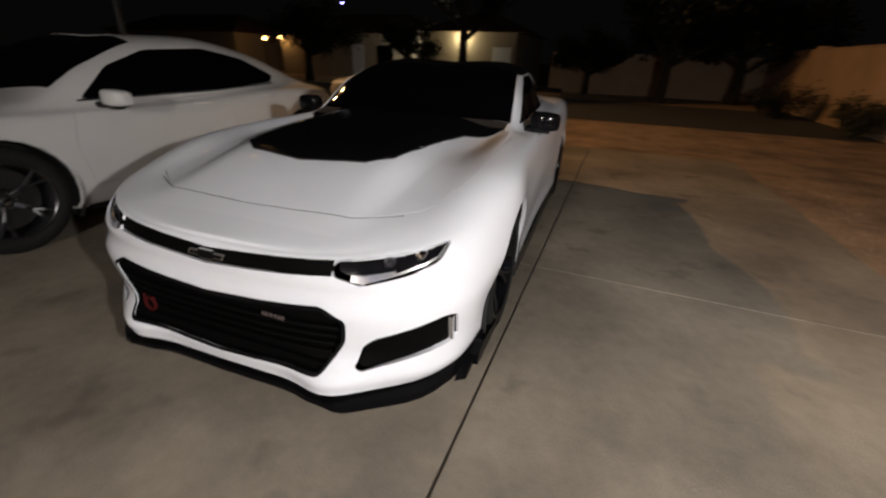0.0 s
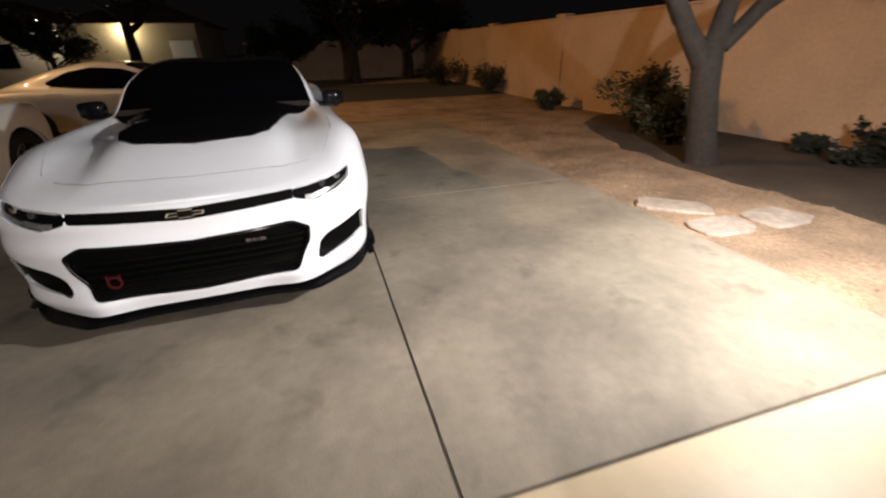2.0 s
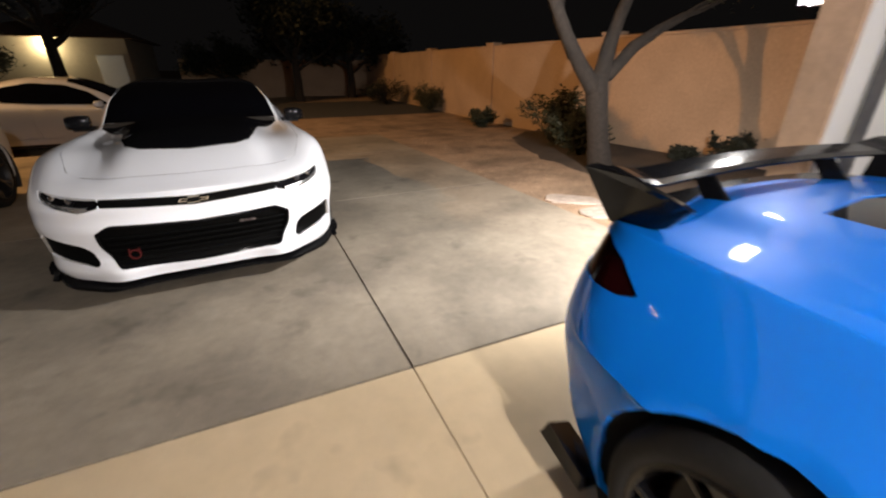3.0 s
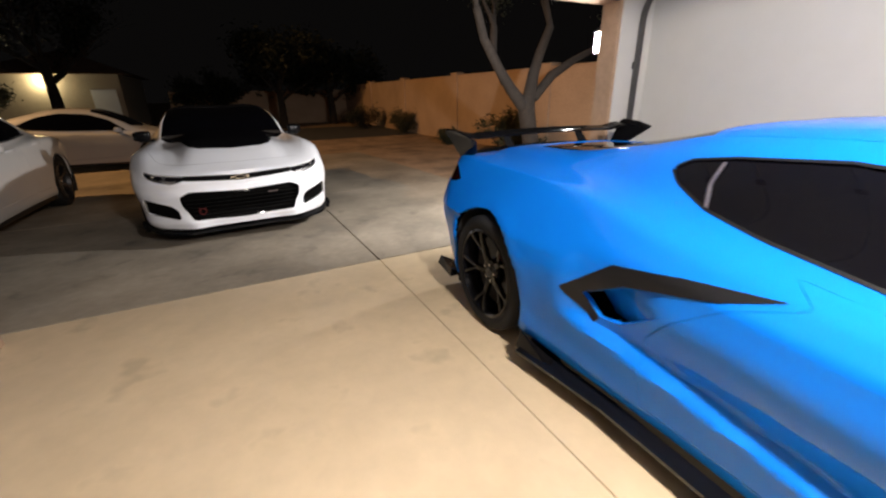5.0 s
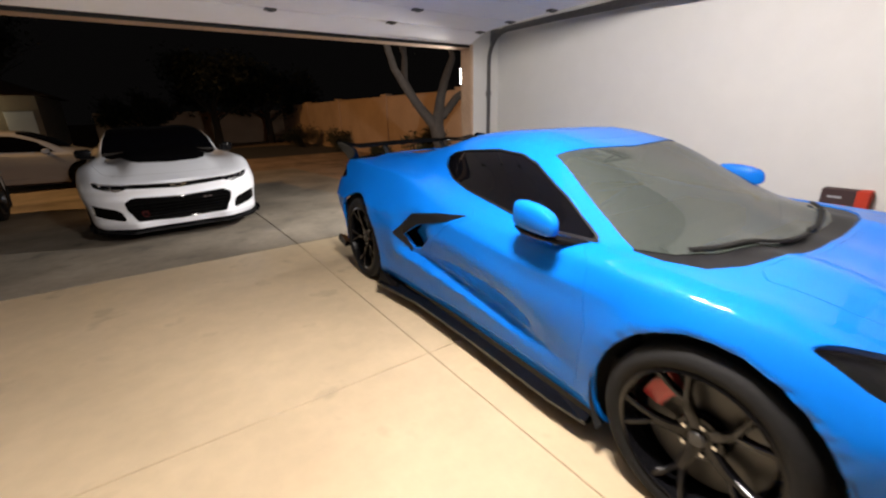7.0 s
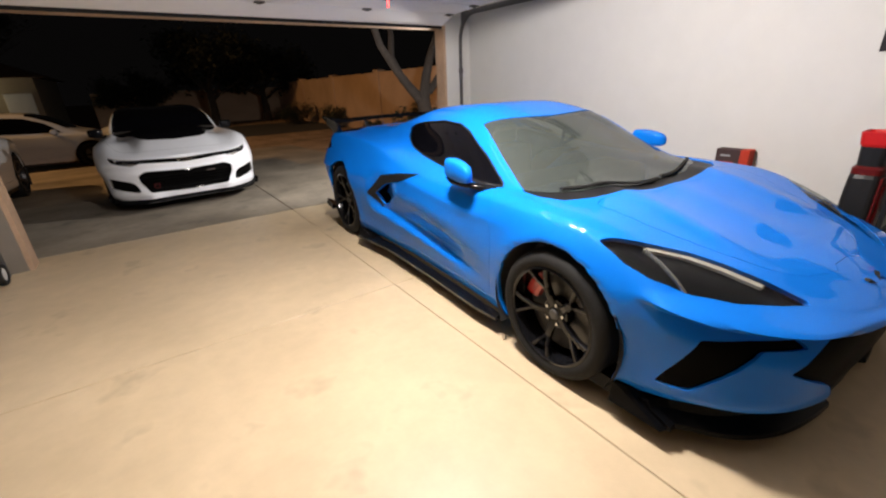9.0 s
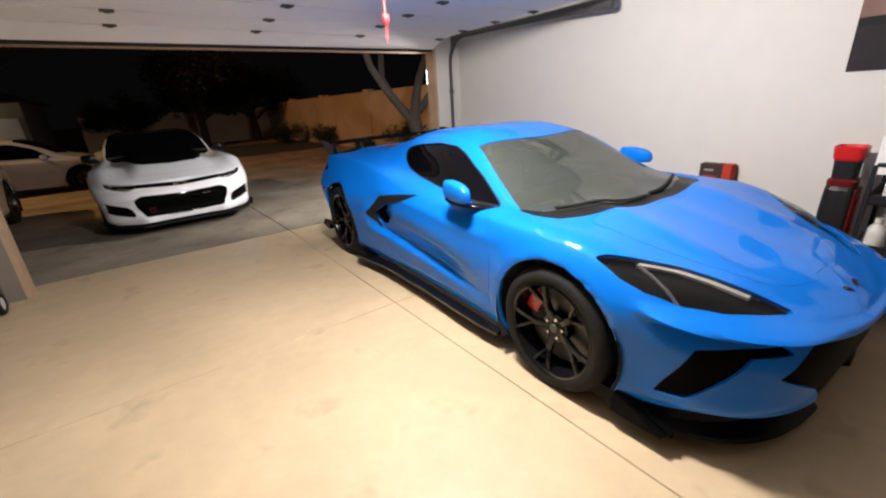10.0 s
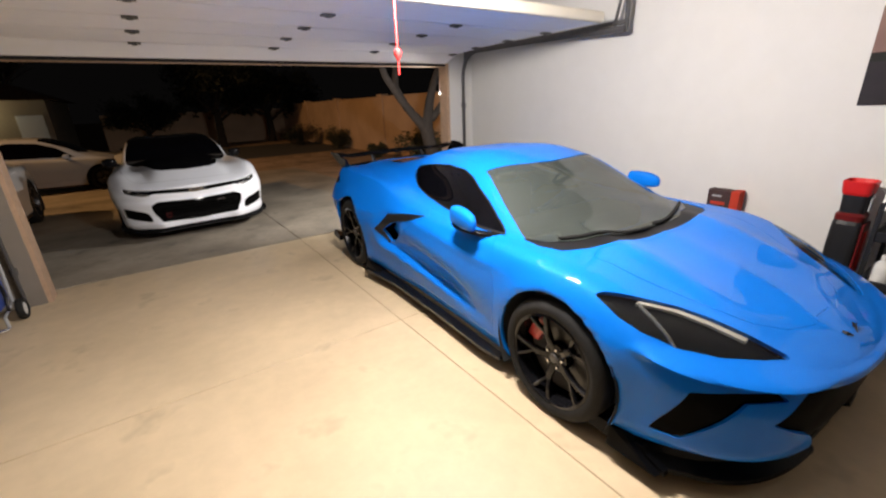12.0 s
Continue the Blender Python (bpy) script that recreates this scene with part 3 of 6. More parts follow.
# ---- white muscle coupe on the drive ----
def make_white_coupe(m):
    car = empty("muscle_coupe", m, "white two-door muscle coupe with black hood insert, on the drive", "car")
    L = 4.83

    def shape(c):
        x, y, z = c
        if z > 0.7 and 0.8 < y < 1.8:       # scallops beside the insert, with a raised wing edge
            k = step(.85, 1.35, y) * (1 - step(1.62, 1.8, y))
            c.z += k * (.016 * math.exp(-((x - .78) / .06) ** 2) - .020 * math.exp(-((x - .625) / .075) ** 2))
        if z > 0.7 and 0.2 < y < 1.75:      # raised hood middle with a sloping flank
            k = step(0.15, 0.7, y) * (1 - step(1.6, 1.75, y))
            c.z += k * (0.034 * (1 - step(0.39, 0.51, x)) - 0.018 * step(0.46, 0.55, x) * (1 - step(0.62, 0.76, x)))
        if y < 0.5 and 0.19 < z < 0.29:     # chin lip stands forward
            c.y -= 0.02 * (1 - step(0.25, 0.5, y)) * math.sin(math.pi * (z - 0.19) / 0.10)
        if y < 0.6 and z < 0.34:            # chin corners stand forward
            c.y -= .055 * math.exp(-((x - .485) / .13) ** 2) * (1 - step(.22, .34, z)) * (1 - step(.3, .6, y))
        if y < 0.6 and 0.505 < z < 0.605:     # hollow under the lamps
            c.y += 0.018 * math.sin(math.pi * (z - 0.505) / 0.10) * (1 - step(.3, .6, y))
        if .1 < y < 1.7 and z > .36 and x > .5:     # broad front wings with a raised edge
            k = math.exp(-((y - .8) / .45) ** 2)
            c.x += .05 * k * step(.36, .6, z) * step(.6, .86, x)
            c.z += .016 * k * math.exp(-((x - .80) / .07) ** 2)
        return c
    s = half_shell(L, [
        line([(0, 0)], [(0, .20), (.8, .16), (4.2, .17), (4.83, .34)], .06, .14),
        line([(0, .80), (.5, .88), (1.0, .90), (2.4, .89), (3.7, .91), (4.83, .80)], [(0, .17), (.6, .17), (1.4, .16), (4.2, .18), (4.83, .36)], .02, .12, .50, 3.0, .5, 2.4),
        line([(0, .86), (.5, .92), (.95, .94), (2.3, .905), (3.74, .945), (4.83, .86)], [(0, .30), (.9, .34), (2.4, .34), (3.7, .36), (4.83, .46)], .03, .06, .54, 3.0, .5, 2.4),
        line([(0, .87), (.5, .925), (.95, .948), (2.0, .925), (3.1, .93), (3.74, .948), (4.83, .88)], [(0, .52), (.9, .60), (2.4, .62), (3.7, .66), (4.83, .70)], .0, .0, .58, 3.0, .45, 2.4),
        line([(0, .84), (.5, .875), (.95, .90), (1.7, .89), (2.4, .88), (3.1, .885), (3.74, .89), (4.83, .82)], [(0, .668), (.45, .728), (.95, .838), (1.7, .885), (2.4, .915), (3.2, .97), (3.8, 1.0), (4.5, .98), (4.83, .93)], .055, .03, .60, 3.0, .45, 2.4),
        line([(0, .76), (.6, .78), (1.2, .78), (1.7, .775), (2.0, .79), (2.6, .78), (3.2, .73), (3.7, .62), (4.83, .60)], [(0, .680), (.3, .745), (.9, .872), (1.6, .918), (2.0, .932), (2.6, .958), (3.2, 1.02), (3.7, 1.05), (4.83, 1.0)], .07, .05, .60, 3.0, .45, 2.4),
        line([(0, .50), (.9, .55), (1.5, .64), (1.75, .725), (2.1, .675), (2.45, .615), (2.8, .605), (3.2, .575), (3.7, .50), (4.1, .45), (4.83, .42)],
             [(0, .688), (.3, .766), (.9, .888), (1.5, .932), (1.75, .958), (2.1, 1.165), (2.45, 1.275), (2.8, 1.298), (3.2, 1.265), (3.7, 1.13), (4.1, 1.06), (4.83, 1.02)], .07, .06, .62, 2.8, .45, 2.4),
        line([(0, 0)], [(0, .693), (.3, .776), (.9, .902), (1.5, .958), (1.68, .98), (2.1, 1.215), (2.45, 1.315), (2.8, 1.34), (3.2, 1.31), (3.7, 1.17), (4.1, 1.085), (4.5, 1.075), (4.83, 1.03)], .07, .06),
    ], 180, (2, 5, 8, 9, 8, 10, 9), shape)
    from mathutils.bvhtree import BVHTree
    tree = BVHTree.FromBMesh(s)
    FA, RA, WR = 0.95, 3.76, 0.345
    liners = [arch_and_liner(s, FA, WR - .005, 0.392, 0.58), arch_and_liner(s, RA, WR, 0.392, 0.58)]
    front = lambda c, n: n.y < 0.25 and c.y < 0.85
    up = lambda c, n: n.z > 0.12
    side = lambda c, n: n.x > 0.15 and c.x > 0.3
    # front openings
    mouth = rounded([(-.08, .494), (.47, .517), (.552, .476), (.54, .39), (.465, .257), (-.08, .235)], .018)
    grille = carve(s, mouth, "y", front)
    fog = carve(s, rounded([(.60, .365), (.645, .402), (.85, .464), (.882, .454), (.88, .335), (.85, .318), (.60, .266), (.575, .28)], .02), "y", front)
    slit = carve(s, [(0, .655), (.50, .680), (.50, .630), (0, .600)], "y", front)
    lampp = carve(s, rounded([(.50, .680), (.70, .700), (.832, .724), (.818, .668), (.74, .634), (.60, .603), (.50, .630)], .015), "y", front)
    # hood, glazing, doors
    insert = carve(s, rounded([(0, .60), (.31, .655), (.40, .735), (.445, .92), (.475, 1.15), (.52, 1.44), (.62, 1.56), (.70, 1.68), (0, 1.66)], .012), "z", up)
    hood = carve(s, rounded([(0, .27), (.45, .30), (.70, .46), (.79, .80), (.80, 1.45), (.76, 1.66), (0, 1.655)], .05), "z", up)
    screen = carve(s, [(0, 1.69), (.30, 1.70), (.725, 1.79), (.675, 2.10), (.625, 2.395), (.30, 2.425), (0, 2.435)], "z", up)
    roof = carve(s, [(0, 2.435), (.30, 2.425), (.64, 2.39), (.645, 2.60), (.635, 2.80), (.60, 3.2), (.30, 3.26), (0, 3.27)], "z", up)
    cowl = carve(s, [(0, 1.645), (.71, 1.655), (.71, 1.785), (.30, 1.705), (0, 1.695)], "z", up)
    rear_glass = carve(s, [(0, 3.31), (.30, 3.30), (.49, 3.26), (.44, 3.7), (.40, 3.95), (0, 4.0)], "z", up)
    win = carve(s, rounded([(1.90, .96), (2.18, 1.135), (2.50, 1.245), (2.80, 1.262), (3.12, 1.235), (3.36, 1.155), (3.30, 1.045), (3.10, 1.01), (2.4, .972)], .03), "x", lambda c, n: n.x > 0.1 and c.x > 0.4)
    door = carve(s, rounded([(1.72, .40), (1.70, .70), (1.74, .905), (3.02, .975), (3.06, .75), (2.96, .36), (2.2, .31), (1.8, .32)], .05), "x", side)
    tail = carve(s, rounded([(.30, .80), (.80, .84), (.80, .94), (.30, .92)], .03), "y", lambda c, n: n.y > .3 and c.y > 4.2)
    seam = stroke(tree, [(.004, .268), (.20, .278), (.45, .298), (.62, .39)], "z", .0035, .0012, -1, 40)
    for b, d in ((hood, .012), (door, .012), (roof, .008), (insert, .008)):
        shrink(b, .003), flange(b, d)
    for b in (screen, rear_glass, win):
        push(b, -.004), flange(b, .006)
    rim = [e for e in rim_edges(s) if all(v.co.y < .6 and v.co.x < .57 and .22 < v.co.z < .53 for v in e.verts)]
    deep = bmesh.ops.extrude_edge_only(s, edges=rim)["geom"]
    bmesh.ops.translate(s, vec=(0, .036, 0), verts=[v for v in deep if isinstance(v, bmesh.types.BMVert)])
    flange(s, .022)
    whole("body", s, "white_paint", car, "glossy white painted body")
    whole("hood", hood, "white_paint", car, "white hood with a raised middle")
    both("hood_seam", seam, "under", car, "thin dark gap at the hood's front edge", False)
    push(insert, .012), flange(insert, .01)
    whole("hood_insert", insert, "carbon", car, "glossy black hood insert")
    whole("windshield", screen, "glass_dark", car, "dark windshield")
    whole("roof_panel", roof, "black_gloss", car, "black roof panel")
    whole("rear_window", rear_glass, "glass_dark", car)
    whole("cowl", cowl, "under", car, "black plastic cowl under the windshield")
    both("side_window", win, "glass_dark", car, "black tinted window")
    both("door", door, "white_paint", car)
    push(tail, -.01)
    both("tail_lamp", tail, "red_lens", car, "dark red tail lamp")
    # under-skin that closes the cabin
    whole("underbody", inner_tub(.04, L, .88, .30, 1.72, 3.9), "under", car, "black underbody", False)
    # grille with bars and mesh
    g = grille
    shrink(g, .003)
    push(g, .028, (0, 1, 0))
    wall = bmesh.ops.extrude_edge_only(g, edges=rim_edges(g))["geom"]
    bmesh.ops.translate(g, vec=(0, -.022, 0), verts=[v for v in wall if isinstance(v, bmesh.types.BMVert)])
    gr = whole("lower_grille", g, "grille", car, "black lower grille")
    for z in (.283, .322, .361, .400, .439):
        half = .47 + (z - .27) * .32
        if z > .49:
            half = .5
        ring = lambda x, yy: oval(8, x, yy, z, 0, .012, .0075)
        bar = loft([ring(half * k / 8, plan_y(tree, half * abs(k) / 8, z) + .014) for k in range(-8, 9)])
        part("grille_bar", bar, "grille", gr, smooth=True)
    y_e = plan_y(tree, .38, .33) - .004
    emb = revolve([(.024, -.004), (.033, -.004), (.033, .006), (.024, .006)], 20)
    bmesh.ops.rotate(emb, matrix=Matrix.Rotation(radians(90), 3, "Z"), verts=emb.verts)
    bmesh.ops.translate(emb, vec=(-.385, y_e, .325), verts=emb.verts)
    for dx in (-.030, .022):
        box(-.385 + dx, y_e - .003, .338, -.377 + dx, y_e + .005, .366, bm=emb)
    part("badge", emb, "tint_red", gr, "small dark red ring badge")
    bdg = bmesh.new()
    y_b = plan_y(tree, .3, .45) + .002
    for x0, x1 in ((.235, .262), (.268, .282), (.288, .296), (.302, .332)):
        box(x0, y_b, .446, x1, y_b + .008, .461, .002, bm=bdg)
    part("badge", bdg, "badge_grey", gr, "small grey lettered badge")
    surround = ring_strip(tree, [(.001, .497)] + [p for p in mouth if p[0] > .01] + [(.001, .238)], "y", .014, .003, 1, False)
    whole("grille_surround", surround, "black_gloss", car)
    sl = slit
    push(sl, .012, (0, 1, 0))
    up_gr = whole("upper_grille", sl, "grille", car, "narrow glossy black upper grille")
    ye = plan_y(tree, .0, .63) - .004
    def tie(w, h, y0, y1):
        pts = ((-w, -.008 - h), (-.034, -.008 - h), (-.034, -.018 - h), (.030, -.018 - h), (.030, -.008 - h), (w - .010, -.008 - h),
               (w, .008 + h), (.034, .008 + h), (.034, .018 + h), (-.030, .018 + h), (-.030, .008 + h), (-w + .010, .008 + h))
        return loft([[(x, y, .630 + z) for x, z in pts] for y in (y0, y1)])
    rimmed = part("emblem", tie(.088, .002, ye + .002, ye + .014), "chrome", up_gr, "dark emblem with a chrome edge")
    part("emblem_face", tie(.078, -.003, ye - .001, ye + .006), "black_gloss", rimmed)
    push(fog, .03, (0, 1, 0))
    both("brake_duct", fog, "grille", car, "black brake cooling duct")
    for sgn in (1, -1):
        blade = bmesh.new()
        zs = (.330, .37, .41, .443)
        pr = None
        for z in zs:
            x = .865 + (z - .39) * .02
            y0 = plan_y(tree, x, z)
            q = [blade.verts.new((sgn * (x + dx), y0 + dy, z)) for dx, dy in ((-.012, -.004), (.004, -.002), (.0, .05), (-.016, .05))]
            if pr:
                for i in range(4):
                    blade.faces.new((pr[i], pr[(i + 1) % 4], q[(i + 1) % 4], q[i]))
            pr = q
        bmesh.ops.recalc_face_normals(blade, faces=blade.faces)
        part("duct_blade", blade, "lamp_inner", car, "pale upright marker in the duct")
    # head lamps: bowl, lens, bright strip and projector
    bowl = lampp.copy()
    push(bowl, .045, (0, 1, 0))
    push(lampp, .002, (0, 1, 0))
    flange(lampp, .04, (0, 1, 0))
    lens = both("headlight", bowl, "black_gloss", car, "dark headlight with a pale running-light strip")
    lampp.free()
    for k, sgn in enumerate((1, -1)):
        for path in (((.560, .622, .010), (.60, .618, .013), (.65, .629, .010), (.69, .641, .005)),
                     ((.66, .624, .004), (.72, .642, .004), (.775, .661, .0045), (.806, .678, .005), (.815, .698, .0045), (.818, .714, .003))):
            strip = bmesh.new()
            pr = None
            for i, (x, z, h) in enumerate(path):
                p, n = path[max(0, i - 1)], path[min(len(path) - 1, i + 1)]
                d = Vector((n[0] - p[0], n[1] - p[1])).normalized()
                q = []
                for k2, dy in ((-1, 0), (1, 0), (1, .012), (-1, .012)):
                    xx, zz = x - d.y * h * k2, z + d.x * h * k2
                    q.append(strip.verts.new((sgn * xx, plan_y(tree, min(xx, .835), zz) + .012 + dy, zz)))
                if pr:
                    for i2 in range(4):
                        strip.faces.new((pr[i2], pr[(i2 + 1) % 4], q[(i2 + 1) % 4], q[i2]))
                else:
                    strip.faces.new(q)
                pr = q
            strip.faces.new(pr)
            bmesh.ops.recalc_face_normals(strip, faces=strip.faces)
            part("running_light", strip, "lamp_inner", lens[k], "pale running-light strip", True)
        for px, pz, pm in ((.655, .662, "lamp_lens"), (.745, .680, "chrome")):
            pj = revolve([(0, -.02), (.012, -.018), (.020, -.006), (.022, .01), (.022, .03)], 18)
            bmesh.ops.rotate(pj, matrix=Matrix.Rotation(radians(90), 3, "Z"), verts=pj.verts)
            bmesh.ops.translate(pj, vec=(sgn * px, plan_y(tree, px, pz) + .042, pz), verts=pj.verts)
            part("projector", pj, pm, lens[k], "round glossy projector lens", True)
    # splitter, skirts, spoiler
    spl = bmesh.new()
    pr = None
    for k in range(-24, 25):
        t = k / 24
        x = .95 * t
        yf = plan_y(tree, min(.90, abs(x)), .21)
        yf = max(yf, -.007) + .004 - .034 * step(.46, .58, abs(x))
        up_l = .03 * step(.8, 1.0, abs(t))
        q = [spl.verts.new((x, yf, .115 + up_l)), spl.verts.new((x, yf + .004, .135 + up_l * 2)), spl.verts.new((x, yf + .07, .155 + up_l * 2)), spl.verts.new((x, yf + .35, .16)), spl.verts.new((x, yf + .35, .115))]
        if pr:
            for i in range(5):
                spl.faces.new((pr[i], pr[(i + 1) % 5], q[(i + 1) % 5], q[i]))
        else:
            spl.faces.new(q)
        pr = q
    spl.faces.new(pr)
    bmesh.ops.recalc_face_normals(spl, faces=spl.faces)
    part("front_splitter", spl, "splitter_black", car, "black front splitter")
    for sgn in (1, -1):
        fin = loft([[(sgn * .885, .30, .13), (sgn * .885, .62, .13), (sgn * .885, .60, .24), (sgn * .885, .36, .17)], [(sgn * .925, .33, .13), (sgn * .93, .62, .13), (sgn * .93, .60, .23), (sgn * .925, .40, .165)]])
        part("splitter_winglet", fin, "splitter_black", car, smooth=False)
        sk = loft([[(sgn * x, y, .12), (sgn * (x + .035), y, .13), (sgn * (x + .02), y, .18), (sgn * (x - .05), y, .20)] for x, y in ((.90, 1.40), (.905, 2.0), (.90, 2.7), (.91, 3.34))])
        part("side_skirt", sk, "carbon", car, smooth=False)
    sp = loft([[(x, 4.55 + .05 * abs(x), 1.06), (x, 4.80 - .06 * abs(x) ** 2, 1.13 - .03 * abs(x)), (x, 4.82 - .06 * abs(x) ** 2, 1.12 - .03 * abs(x)), (x, 4.78 - .05 * abs(x), 1.02)] for x in [-.78 + .13 * k for k in range(13)]])
    part("spoiler", sp, "black_gloss", car, "black rear spoiler", False)
    for k, ob in enumerate(liners):
        both("wheel_liner", ob, "under", car)
    for y, wd in ((FA, .285), (RA, .305)):
        for sgn in (1, -1):
            make_wheel(car, .935, y, WR, wd, .256, sgn, 5, .05, "rim_black", "red_paint", 2.4 if y < 2 else .7)
    make_mirror(car, "black_gloss", .925, 1.93, .985, .095, .055, .062, (.80, .03, -.06), "glossy black door mirror")
    for sgn in (-1, 1):
        wip = loft([oval(6, x * .62, 1.715 + .14 * (x / .62) ** 2 * .3 + .01, .992 - .05 * abs(x), 0, .008, .006) for x in (np.linspace(.02, .58, 8) * sgn)])
        part("wiper", wip, "rubber", car)
    for x in (-.37, .37):
        seat(car, x, 2.75, .42)
    dash = box(-.66, 1.85, .76, .66, 2.2, .90, .06)
    part("dashboard", dash, "cabin", car)
    return car


def plan_y(tree, x, z):
    hit = tree.ray_cast(Vector((x, -2, z)), Vector((0, 1, 0)))[0]
    return hit.y if hit else 0.4


def side_x(tree, y, z):
    hit = tree.ray_cast(Vector((3, y, z)), Vector((-1, 0, 0)))[0]
    return hit.x if hit else 0.8


def top_z(tree, x, y):
    hit = tree.ray_cast(Vector((x, y, 4)), Vector((0, 0, -1)))[0]
    return hit.z if hit else 0.8


def ring_strip(tree, poly, axis, width, lift, way, closed=True):
    pts = [tuple(p) for p in poly] + ([tuple(poly[0])] if closed else [])
    return stroke(tree, pts, axis, width, lift, way, 90)


def inner_tub(z_floor, length, w, z0, y0, y1):
    """Dark floor pan and bulkheads, half a car wide."""
    b = bmesh.new()
    box(0, .5, .14, w * .62, length - .35, .24, bm=b)
    box(0, y0 - .9, .24, w * .62, y0 - .02, .50, bm=b)
    box(0, y0, .24, w * .93, y1 - .35, .40, bm=b)
    box(0, y1 - .3, .24, w * .62, length - .3, .80, bm=b)
    box(0, y0 - .02, .3, w * .82, y0 + .05, .74, bm=b)
    return b


